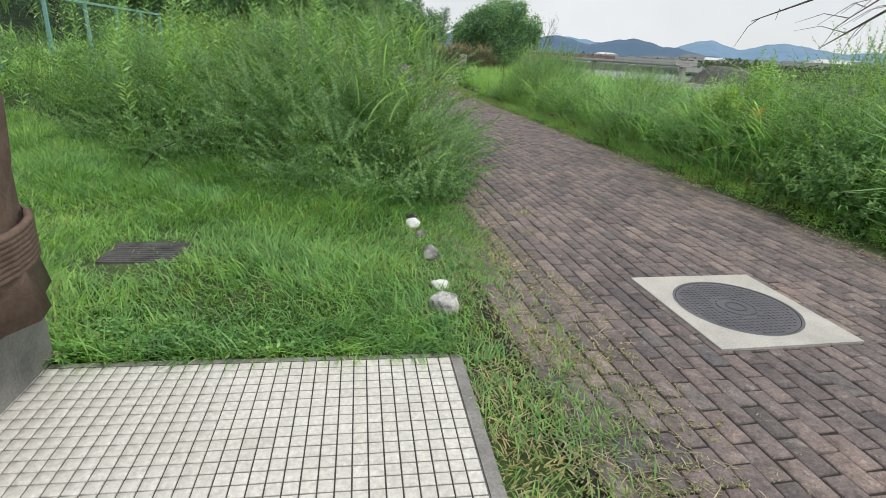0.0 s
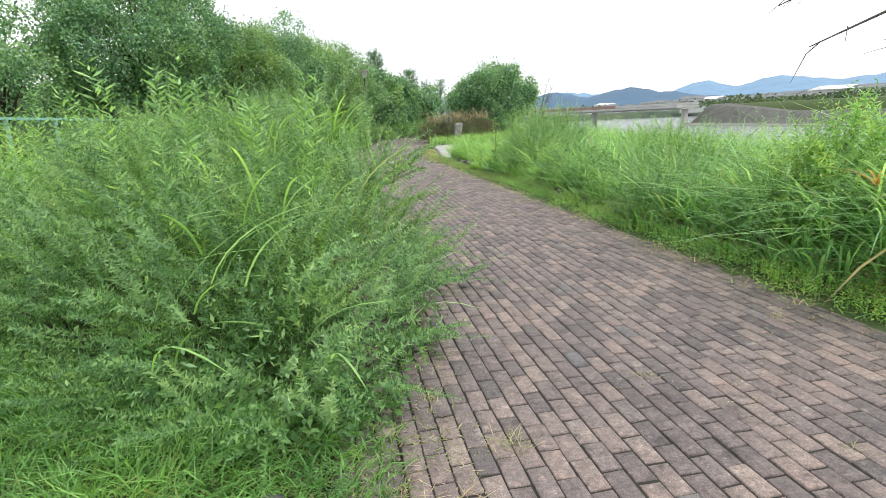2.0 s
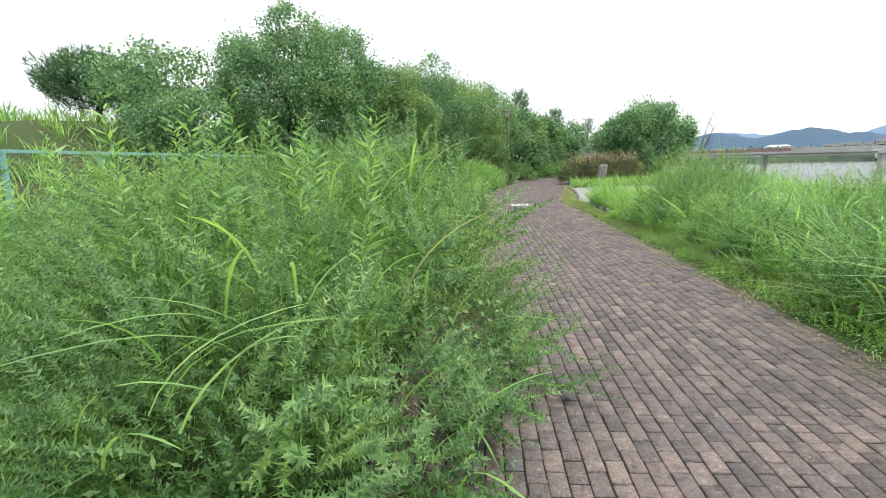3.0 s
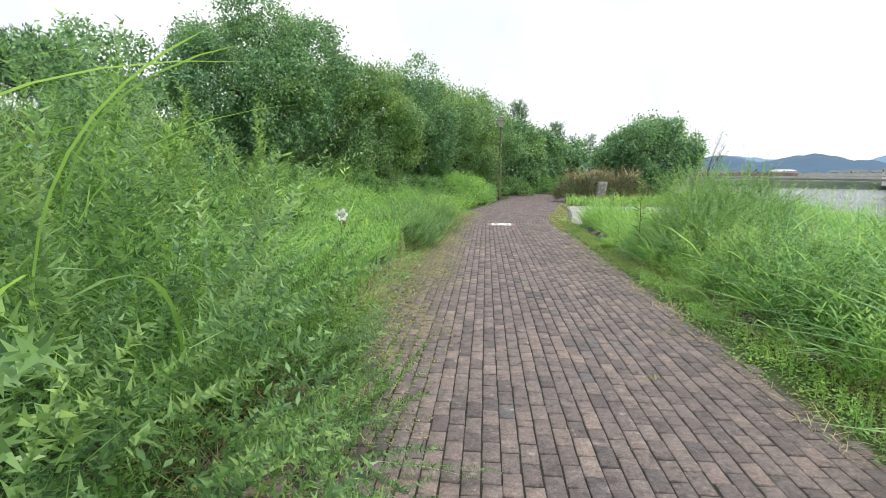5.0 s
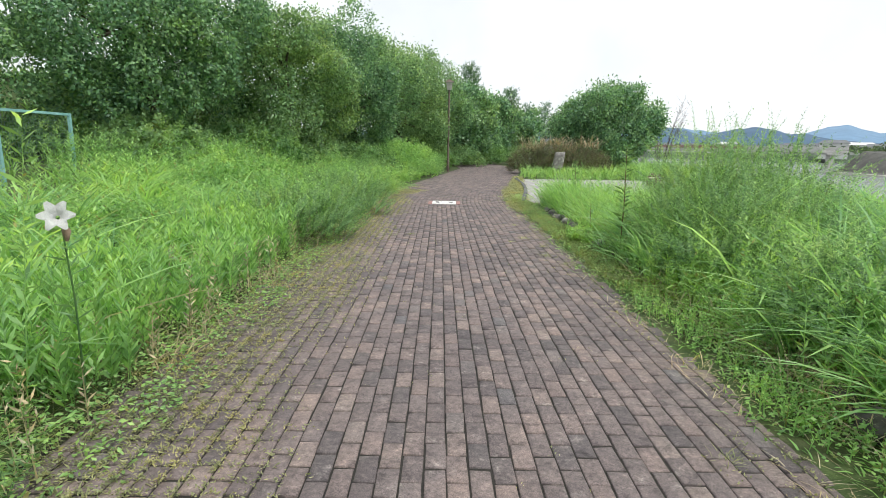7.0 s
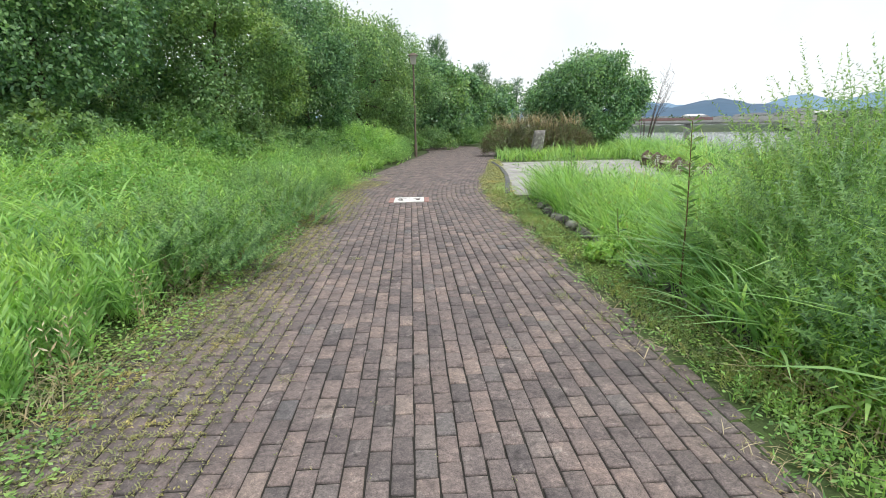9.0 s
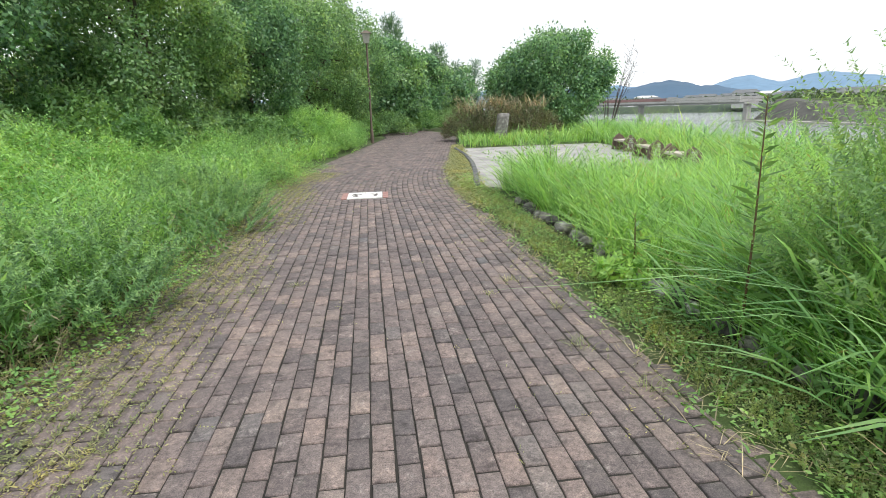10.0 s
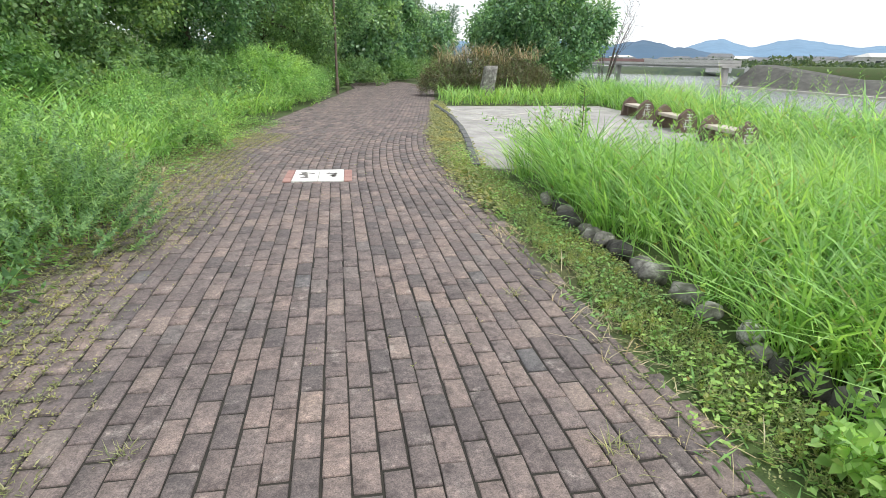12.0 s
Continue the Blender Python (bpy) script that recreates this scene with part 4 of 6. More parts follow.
x, y = RNG.uniform(7.2, 11.4, 420), RNG.uniform(38.6, 39.6, 420)
v, q, t = blades(np.stack([x, y, 1.35 + 0.3 * wobble(x, y, 2.0)], -1), RNG.uniform(0.3, 1.0, 420), np.full(420, 0.02), RNG.uniform(0, 6.28, 420), RNG.uniform(0.1, 0.7, 420), RNG.uniform(0.1, 0.8, 420), 3)
put("dry_stems", mesh_from("dry_stems", v, q, t), M_STRAW, label="dry pale stems sticking out of the thicket", category="dry stems", kind="stuff")

# ---- far bank, bridge, hills ----
A, B = Vector((91, 131, 0)), Vector((66, 222, 0))
along = (B - A).normalized()
turn = math.degrees(math.atan2(along.y, along.x))
bridge = base("bridge", "long low concrete bridge with a red-brown rail over the river", "bridge", pose(A.x, A.y, 0, 0, 0, turn))
LEN = 190.0
part("deck", box(bmesh.new(), 0, LEN, -4, 4, 0.9, 1.45, 0.06), M_BRIDGE, bridge, "pale concrete deck")
part("girder", box(bmesh.new(), 0, LEN, -2.4, 2.4, 0.5, 0.89), M_BRIDGE, bridge, "shaded girder")
for s in (-1, 1):
    rail = part("rail", box(bmesh.new(), 22, LEN, -0.1, 0.1, 1.5, 2.25, 0.03), M_BRIDGERED, bridge, "red-brown rail", at=Matrix.Translation((0, s * 3.8, 0)))
    part("parapet", box(bmesh.new(), 0, 21.9, -0.12, 0.12, 1.5, 2.2, 0.03), M_BRIDGE, bridge, "pale parapet", at=Matrix.Translation((0, s * 3.8, 0)))
for k in range(6):
    part("pier", box(bmesh.new(), -0.5, 0.5, -0.8, 0.8, -6, 0.49, 0.12), M_BRIDGE, bridge, "grey pier", at=Matrix.Translation((1.0 + k * 34, 0, 0)))

bs = np.radians(np.linspace(4, 40, 160))
rows = []
for d, z in ((255, -4.0), (262, -3.1), (268, -1.2), (285, -0.5), (310, -4.0)):
    d = d + 9 * wobble(np.degrees(bs), 0 * bs, 0.4, 3)
    rows.append(np.stack([3 + d * np.sin(bs), 17 + d * np.cos(bs), z + 0.3 * wobble(np.degrees(bs), 0 * bs, 2.5, d[0])], -1))
i = np.arange(5 * 160).reshape(5, 160)
put("backdrop_far_bank", mesh_from("backdrop_far_bank", np.concatenate(rows), np.stack([i[:-1, :-1], i[:-1, 1:], i[1:, 1:], i[1:, :-1]], -1).reshape(-1, 4), smooth=True), M_FARWOOD,
    label="low green bank across the river behind the bridge", category="river bank", kind="structure")

bank = base("embankment", "grey concrete river embankment with a green top", "embankment", kind="structure")
bm = bmesh.new()
rows = []
for y, top in ((-300, -0.9), (60, -0.9), (106, -0.9), (124, 0.75), (131, 1.35)):
    prof = [(90.0, -6.0), (90.2, -3.1), (92.0, -3.0), (97.5, top), (103.0, top + 0.05), (103.0, -6.0)]
    rows.append([bm.verts.new((x, y, z)) for x, z in prof])
for r0, r1 in zip(rows, rows[1:]):
    for k in range(len(prof) - 1):
        bm.faces.new((r0[k], r0[k + 1], r1[k + 1], r1[k]))
bm.faces.new(rows[-1])
bmesh.ops.recalc_face_normals(bm, faces=bm.faces)
part("slope", bm, M_SLOPE, bank, "dark weathered concrete slope")
bm = box(bmesh.new(), 88.5, 91.5, -300, 131, -6, -3.15)
part("footing", bm, M_CONCRETE, bank, "pale footing at the waterline")

rs = random.Random(12)
for k in range(26):
    bear = radians(20 + k * 1.55 + rs.uniform(-0.5, 0.5))
    dist = rs.uniform(330, 460) if bear < radians(36) else rs.uniform(220, 330)
    x, y = 3 + dist * math.sin(bear), 17 + dist * math.cos(bear)
    big = k % 7 == 5
    wd, dp, ht = (rs.uniform(12, 18), 10, rs.uniform(3.4, 4.2)) if big else (rs.uniform(7, 12), 8, rs.uniform(2.6, 4.4))
    h = base("house", "small pale house with a grey roof beyond the river", "house", pose(x, y, 0, 0, 0, rs.uniform(-30, 30) - math.degrees(bear)), "houses beyond the river")
    part("wall", box(bmesh.new(), -wd / 2, wd / 2, -dp / 2, dp / 2, -2.0, ht), M_HOUSE, h, "pale wall")
    bm = bmesh.new()
    e = 0.5
    vs = [bm.verts.new(v) for v in ((-wd / 2 - e, -dp / 2 - e, ht), (wd / 2 + e, -dp / 2 - e, ht), (wd / 2 + e, dp / 2 + e, ht), (-wd / 2 - e, dp / 2 + e, ht), (-wd / 2 + 1, 0, ht + 1.3), (wd / 2 - 1, 0, ht + 1.3))]
    for f in ((0, 1, 5, 4), (2, 3, 4, 5), (1, 2, 5), (3, 0, 4), (3, 2, 1, 0)):
        bm.faces.new([vs[i] for i in f])
    part("roof", bm, M_ROOF if not big else M_HOUSE, h, "grey roof")
    for j in range(int(wd // 3)):
        part("window", box(bmesh.new(), -0.7, 0.7, -0.04, 0.04, ht * 0.4, ht * 0.75), M_GLASSDARK, h, at=Matrix.Translation((-wd / 2 + 1.8 + 3 * j, -dp / 2 - 0.03, 0)))

n = 26000
bear = np.radians(RNG.uniform(15, 62, n))
dist = RNG.uniform(150, 420, n) * np.where(bear < np.radians(36), 1.35, 1.0)
px, py = 3 + dist * np.sin(bear), 17 + dist * np.cos(bear)
k = (px > 101) & (wobble(px, py, 0.03) > -0.25)
px, py = px[k], py[k]
pos = np.stack([px, py, RNG.uniform(0.9, 1.9 + 1.2 * (wobble(px, py, 0.09, 2) > 0.35), len(px))], -1)
lv, lq = leaves(pos, RNG.normal(size=(len(px), 3)) + np.array([0, 0, 0.6]), RNG.uniform(0.5, 1.3, len(px)), RNG.uniform(0.5, 1.0, len(px)))
put("far_bank_trees", mesh_from("far_bank_trees", lv, lq), M_FARWOOD, label="low dark trees and scrub beyond the river", category="trees", kind="stuff")


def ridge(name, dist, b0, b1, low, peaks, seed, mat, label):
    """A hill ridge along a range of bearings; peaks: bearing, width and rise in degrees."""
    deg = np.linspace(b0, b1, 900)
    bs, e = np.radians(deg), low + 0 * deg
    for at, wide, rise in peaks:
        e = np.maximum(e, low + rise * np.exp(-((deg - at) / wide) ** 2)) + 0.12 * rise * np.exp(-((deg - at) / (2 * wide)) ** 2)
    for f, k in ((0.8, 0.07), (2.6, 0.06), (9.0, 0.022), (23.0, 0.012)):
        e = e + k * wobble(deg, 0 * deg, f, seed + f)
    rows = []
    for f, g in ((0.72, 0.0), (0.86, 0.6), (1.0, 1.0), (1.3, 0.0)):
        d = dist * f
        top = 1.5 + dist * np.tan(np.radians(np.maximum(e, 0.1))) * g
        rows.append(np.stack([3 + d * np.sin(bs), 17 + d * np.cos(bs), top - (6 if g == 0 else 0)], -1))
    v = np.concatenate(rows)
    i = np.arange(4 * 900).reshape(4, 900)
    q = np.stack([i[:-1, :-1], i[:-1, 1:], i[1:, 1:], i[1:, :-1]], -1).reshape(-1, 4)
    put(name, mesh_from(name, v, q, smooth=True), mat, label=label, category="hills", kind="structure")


# Both ridges wear painted haze and glow of their own.
ridge("backdrop_hills_near", 1500, -60, 150, 0.55, ((-30, 14, 1.0), (6, 7, 1.1), (22.5, 3.2, 1.1), (29.5, 3.6, 1.15), (33.5, 2.2, 0.7), (58, 9, 0.5), (80, 16, 0.9), (120, 20, 1.0)), 1.3, M_HILL_NEAR, "wooded hills beyond the river, haze painted in as blue-green")
ridge("backdrop_hills_far", 3200, -60, 150, 1.05, ((-40, 20, 0.7), (14, 5, 0.5), (24, 4, 0.6), (36.2, 2.2, 0.85), (42.5, 3.4, 0.85), (50, 4, 0.55), (66, 8, 0.7), (95, 15, 0.8)), 4.2, M_HILL_FAR, "far hills under cloud, haze painted in as pale blue")

# ---- the large feathery bush ----
bush = base("feathery_bush", "large feathery green bush spilling over the path edge", "bush", pose(0, 0, 0))


def bush_foot(x):
    """Where the lawn ends under the front of the bush and the shrubs beside it."""
    return 4.95 + 0.8 * np.clip(0.2 - np.asarray(x, float), 0, 4.5)


def bush_top(x, y):
    """Upper surface of the bush; about zero outside it."""
    f = smooth01(0.0, 0.45, y - bush_foot(x) + 0.2 * wobble(x, y, 1.1)) * smooth01(12.2, 10.8, y)
    right = smooth01(2.2, 1.3, x + 0.45 * np.clip(6.6 - y, 0, 3) + 0.45 * np.clip(y - 9.9, 0, 3) + 0.22 * wobble(x, y, 1.3, 3))
    left = smooth01(-4.6, -2.6, x)
    return (0.82 + 0.36 * np.clip(y - 5.2, 0, 3.0) + 0.20 * wobble(x, y, 2.1, 5)) * f * right * left * (0.72 + 0.28 * smooth01(-2.6, -0.4, x))


def boughs(count, low, per, reach, jitter):
    """Leading branches over the bush, each set with sprays that follow its own direction: roots, directions, lengths."""
    x, y = scatter(count, -4.4, 2.3, 4.6, 12.0, lambda x, y: 1.0 - 0.45 * smooth01(-0.8, -2.4, x))
    tp = bush_top(x, y)
    k = tp > 0.2
    x, y, tp = x[k], y[k], tp[k]
    n, e = len(x), 0.15
    gxx, gyy = (bush_top(x + e, y) - bush_top(x - e, y)) / (2 * e), (bush_top(x, y + e) - bush_top(x, y - e)) / (2 * e)
    lead = unit(np.stack([np.clip(-gxx, -1.2, 1.2) - 0.25 + RNG.normal(0, 0.35, n), np.clip(-gyy, -1.2, 1.2) - 0.2 + RNG.normal(0, 0.35, n), np.full(n, 0.75)], -1))
    level = low + (1 - low) * RNG.uniform(0, 1, n) ** 0.75
    foot = np.stack([x, y, np.maximum(tp * level - 0.22, 0.03)], -1) - lead * 0.45
    u = np.tile(np.linspace(0.0, 0.55, per), n)[:, None]
    out = unit(np.repeat(lead, per, 0) + RNG.normal(0, jitter, (n * per, 3)) + np.array([0, 0, 0.1]))
    root = np.repeat(foot, per, 0) + np.repeat(lead, per, 0) * u + RNG.normal(0, 0.03, (n * per, 3))
    root[:, 2] = np.maximum(root[:, 2], 0.03)
    return root, out, RNG.uniform(*reach, n * per) * (1.1 - 0.5 * u[:, 0])


root, out, length = boughs(980, 0.0, 8, (0.4, 0.8), 0.3)
lv, lt, sv, sq = plumes(root, out, length, 54, 0.052, 0.36)
put("foliage", mesh_from("foliage", lv, None, lt), M_FEATHER, bush, "fine feathery leaves")
put("twig_mass", mesh_from("twig_mass", sv, sq), M_WEED, bush, "thin green twigs", kind="stuff")
root, out, length = boughs(230, 0.8, 6, (0.4, 0.7), 0.26)
lv, lt, sv, sq = plumes(root, unit(out + np.array([0, 0, 0.4])), length, 54, 0.052, 0.36, droop=0.08)
put("young_growth", mesh_from("young_growth", lv, None, lt), M_SHOOT, bush, "paler young shoots", kind="stuff")
x, y = scatter(13000, -4.2, 2.0, 4.8, 12.0)
tp = bush_top(x, y)
k = tp > 0.35
pos = np.stack([x[k], y[k], tp[k] * RNG.uniform(0.05, 0.55, k.sum())], -1)
put("inner_foliage", mesh_from("inner_foliage", *leaves(pos, RNG.normal(size=pos.shape), RNG.uniform(0.05, 0.08, len(pos)), 0.025)), M_FEATHER, bush, "older leaves inside the bush", kind="stuff")
rs = random.Random(5)
for k in range(24):
    a = Vector((rs.uniform(-2.5, 0.6), rs.uniform(6.6, 9.5), 0.0))
    b = a + Vector((rs.uniform(-0.5, 0.6), rs.uniform(-0.3, 0.4), rs.uniform(0.3, 0.6)))
    part("stem", tube([a, a.lerp(b, 0.5) + Vector((0, 0, 0.08)), b], [0.016, 0.011, 0.005], 5), M_BARK, bush)

# broad-leaved dark growth at the foot of the bush and beside it
x, y = scatter(2600, -5.2, 1.7, 4.7, 8.0, lambda x, y: (bush_top(x, y) > 0.1) * smooth01(2.0, 0.5, y - bush_foot(x)))
root = rooted(x, y)
d = np.stack([RNG.normal(0, 0.6, len(x)), RNG.normal(-0.5, 0.5, len(x)), np.full(len(x), 1.0)], -1)
lv, lq, sv, sq = fronds(root, d, RNG.uniform(0.25, 0.6, len(x)), 14, 0.085, 0.42, droop=0.3)
put("undergrowth", mesh_from("undergrowth", *stacked([(lv, lq), (sv, sq)])[:2]), M_BROAD, label="dark small-leaved undergrowth at the foot of the bush", category="undergrowth", kind="stuff")
x, y = scatter(2600, -7.0, -1.2, 6.0, 11.0, lambda x, y: smooth01(0.1, 0.9, y - bush_foot(x) + 0.3 * wobble(x, y, 1.2)))
root = rooted(x, y) + np.stack([0 * x, 0 * x, RNG.uniform(0, 0.8, len(x)) * smooth01(0.1, 1.5, y - bush_foot(x))], -1)
d = np.stack([RNG.normal(0, 0.7, len(x)), RNG.normal(-0.5, 0.6, len(x)), np.full(len(x), 0.8)], -1)
lv, lq, sv, sq = fronds(root, d, RNG.uniform(0.25, 0.6, len(x)), 16, 0.075, 0.40, droop=0.35)
put("shrub_growth", mesh_from("shrub_growth", *stacked([(lv, lq), (sv, sq)])[:2]), M_BROAD, label="dark leafy low shrubs behind the lawn", category="shrubs", kind="stuff")


def upright_weeds(name, label, xy, h, mat, per=34, leaf=0.11, width=0.17, spread=0.62, taper=0.35, vary=(0.7, 1.15)):
    x, y = xy
    n = len(x)
    d = np.stack([RNG.normal(0, 0.10, n), RNG.normal(0, 0.10, n), np.ones(n)], -1)
    hh = np.broadcast_to(h, n) * RNG.uniform(*vary, n)
    lv, lq, sv, sq = fronds(rooted(x, y), d, hh, per, leaf, width, droop=0.03, spread=spread, taper=taper, start=0.18)
    return put(name, mesh_from(name, *stacked([(lv, lq), (sv, sq)])[:2]), mat, label=label, category="weeds", kind="stuff")


x, y = scatter(26, -2.6, 0.9, 6.8, 10.0)
upright_weeds("goldenrod_weeds", "tall upright leafy weeds standing above the bush", (x, y), 2.1 - 0.1 * np.abs(x + 0.4), M_GOLDEN, 84, 0.15, 0.18, 0.72, vary=(0.85, 1.1))
upright_weeds("goldenrod_weeds", "tall upright leafy weeds standing above the bush", (np.array([-0.11, 0.7, 0.53, -0.03, -0.75]), np.array([7.5, 7.55, 7.45, 7.2, 8.3])), np.array([2.25, 2.1, 1.9, 2.0, 2.2]), M_GOLDEN, 90, 0.17, 0.18, 0.74, vary=(0.98, 1.02))
upright_weeds("goldenrod_weeds", "tall upright leafy weeds behind the bush", scatter(300, -4.5, 1.0, 8.0, 12.5, lambda x, y: 0.15 + 0.85 * (wobble(x, y, 1.1, 6) > 0)), 1.7, M_GOLDEN, 54, 0.13, 0.18, 0.72)
# arching pale blades in the bush
x, y = scatter(70, 0.1, 1.7, 5.2, 8.4)
v, q, t = blades(np.stack([x, y, bush_top(x, y) * 0.8], -1), RNG.uniform(0.45, 0.75, len(x)), np.full(len(x), 0.016), RNG.normal(-0.6, 0.9, len(x)), RNG.uniform(0.2, 0.5, len(x)), RNG.uniform(0.5, 1.0, len(x)), 7)
put("arching_blades", mesh_from("arching_blades", v, q, t), M_SOFT, label="pale arching grass blades growing out of the bush", category="grass", kind="stuff")


# ---- lawn ----
def lawn_keep(x, y):
    lidf = 1 - 0.95 * ((np.abs(x + 1.27) < 0.25) & (np.abs(y - 3.86) < 0.21))
    bare = 1 - 0.75 * smooth01(0.45, 0.9, x + 0.12 * wobble(x, y, 3)) * smooth01(3.6, 2.9, y)
    return off_platform(x, y) * lidf * bare


xy = scatter(105000, -5.2, 1.4, 2.2, 9.0, lambda x, y: lawn_keep(x, y) * (y < bush_foot(x) + 0.5) * np.where(x > 0.9, smooth01(2.9, 3.7, y) * smooth01(1.4, 1.05, x), 1.0))
xx, yy = xy
near_lid = np.exp(-(((xx + 1.27) / 0.4) ** 2 + ((yy - 3.62) / 0.42) ** 2))
hh = (1 - 0.85 * near_lid) * (1 - 0.5 * smooth01(0.2, 0.8, xx)) * (0.12 + 0.06 * wobble(xx, yy, 2.1) + 0.10 * smooth01(-0.9, 0.0, yy - bush_foot(xx)))
grass("lawn", "lush bright green uncut lawn grass", M_LAWN, xy, hh * 1.05, 0.0085, (0.05, 0.7), (0.2, 0.9), seg=2)
xy = scatter(13000, 0.3, 1.5, -1.2, 5.2, lambda x, y: off_platform(x, y) * smooth01(1.45, 1.0, x) * (0.35 + 0.65 * (wobble(x, y, 3.2, 4) > 0.1)))
grass("verge_grass", "thin patchy grass beside the bricks", M_LAWN, xy, 0.065, 0.007, (0.1, 0.8), (0.2, 0.8), seg=2)
xy = scatter(17000, 0.45, 1.8, -1.2, 5.4, lambda x, y: off_platform(x, y) * smooth01(1.75, 1.1, x + 0.25 * wobble(x, y, 3)))
grass("creeping_verge", "yellowish creeping growth over the brick edge", M_MOSS, xy, 0.03, 0.009, (0.3, 1.2), (0.3, 0.9), seg=2)
xy = scatter(5000, 0.2, 1.6, -1.0, 5.2, lambda x, y: off_platform(x, y) * (wobble(x, y, 2.6, 8) > 0.05))
grass("dry_litter", "dry straw-coloured grass litter", M_STRAW, xy, 0.06, 0.004, (0.8, 1.6), (0.2, 0.9), seg=2)
xy = scatter(5000, -2.4, 0.6, 2.36, 2.75, off_platform)
grass("lawn_fringe", "grass and clover hanging over the tile edge", M_LAWN, xy, 0.09, 0.007, (0.3, 0.9), (0.3, 0.9), az=-1.6)


# ---- left bank beyond the bush ----
def left_keep(x, y):
    dl, dr = edge_d(x, y)
    return smooth01(-0.42, 0.05, dl + 0.14 * wobble(x, y, 1.9)) * smooth01(9.4, 10.4, y)


def band_left(n, y0, y1, d0, d1, keep):
    y = RNG.uniform(y0, y1, n)
    x = centre(y) - HALF_L - RNG.uniform(d0, d1, n)
    k = RNG.uniform(0, 1, n) < keep(x, y)
    return x[k], y[k]


def band_right(n, y0, y1, d0, d1, keep):
    y = RNG.uniform(y0, y1, n)
    x = centre(y) + HALF_R + RNG.uniform(d0, d1, n)
    k = RNG.uniform(0, 1, n) < keep(x, y)
    return x[k], y[k]


def right_keep(x, y):
    dl, dr = edge_d(x, y)
    bay_free = ~((y > 23.9) & (y < 34.8) & (x > centre(y) + HALF_R + 0.3) & (x < 10.7 + 0.13 * (y - 24)))
    return smooth01(0.0, 0.6, dr + 0.15 * wobble(x, y, 1.7, 3)) * bay_free


def rise_left(x, y, lo, hi):
    dl = edge_d(x, y)[0]
    return lo + (hi - lo) * smooth01(-0.3, 0.6, dl)


def patches(x, y, seed, cut=0.0, size=0.9):
    return 0.08 + 0.92 * (wobble(x, y, size, seed) > cut)


TALL = "tall rank grass in tufts on the bank beside the path"
xy = band_left(11000, 9.4, 20, 0.7, 4.4, lambda x, y: left_keep(x, y) * patches(x, y, 1.0, -0.15))
grass("bank_grass", TALL, M_REED, xy, rise_left(*xy, 0.2, 0.66) * (1 + 0.25 * wobble(*xy, 1.7, 9)), 0.023, (0.05, 0.5), (0.35, 1.0), seg=4, per=13, spread=0.07)
xy = band_left(6500, 11.0, 23, 0.5, 3.2, lambda x, y: left_keep(x, y) * patches(x, y, 4.0, 0.0))
grass("bank_grass", TALL, M_SOFT, xy, rise_left(*xy, 0.3, 0.76), 0.017, (0.05, 0.5), (0.45, 1.05), seg=4, per=14, spread=0.06)
xy = band_left(8000, 18, 38, 0.3, 5.2, lambda x, y: left_keep(x, y) * patches(x, y, 1.0, -0.25))
grass("bank_grass", TALL, M_SOFT, xy, rise_left(*xy, 0.25, 0.78), 0.026, (0.05, 0.5), (0.5, 1.05), seg=4, per=14, spread=0.09)
xy = band_left(9000, 9, 30, 3.8, 9.5, lambda x, y: left_keep(x, y) * patches(x, y, 2.0, -0.2))
grass("bank_grass", "rank grass tufts before the trees", M_SOFT, xy, 0.55, 0.024, (0.05, 0.5), (0.3, 0.9), per=16, spread=0.12)
xy = band_left(9000, 0, 60, 8.5, 24, lambda x, y: np.ones(len(x)))
grass("levee_grass", "bright tall grass on the levee behind the trees", M_SOFT, xy, 0.7, 0.045, (0.05, 0.4), (0.15, 0.6), per=14, spread=0.2)
xy = band_left(2000, 11, 24, 0.6, 4.5, lambda x, y: left_keep(x, y) * patches(x, y, 1.0, -0.15))
grass("broad_reed_leaves", "broad arching pale reed leaves on the bank", M_GOLDEN, xy, 0.85, 0.024, (0.1, 0.5), (0.5, 1.0), seg=6, per=6, spread=0.05)
xy = band_right(1100, 1, 14.5, 0.8, 4.5, right_keep)
grass("broad_reed_leaves", "broad arching pale reed leaves beside the path", M_GOLDEN, xy, 0.95, 0.026, (0.1, 0.5), (0.5, 1.0), seg=6, per=7, spread=0.05)
FRONT = "pale upright leafy weeds at the front of the bank"
upright_weeds("bank_weeds", FRONT, band_left(950, 9.8, 18, 0.05, 1.3, lambda x, y: left_keep(x, y) * patches(x, y, 6.0, -0.35, 1.6)), 0.6, M_GOLDEN, 34, 0.115, 0.2, 0.48, 0.2, (0.55, 1.2))
upright_weeds("bank_weeds", FRONT, band_left(480, 17, 28, 0.0, 1.0, lambda x, y: left_keep(x, y) * patches(x, y, 6.0, -0.2, 1.3)), 0.6, M_GOLDEN, 24, 0.13, 0.22, 0.48, 0.2, (0.55, 1.2))
upright_weeds("bank_weeds", "leafy upright weeds among the grass", band_left(900, 9.6, 22, 0.6, 5.0, lambda x, y: left_keep(x, y) * patches(x, y, 2.0, -0.2, 0.8)), 0.62, M_WEED, 22, 0.11, 0.32)
upright_weeds("bank_weeds", "leafy upright weeds among the grass", band_left(800, 20, 38, 0.0, 6.0, left_keep), 0.68, M_WEED, 18, 0.14, 0.32)
upright_weeds("bank_weeds", "yellowing dry weeds on the bank", band_left(240, 10.0, 24, -0.15, 0.8, left_keep), 0.5, M_STRAW, 20, 0.07, 0.2)
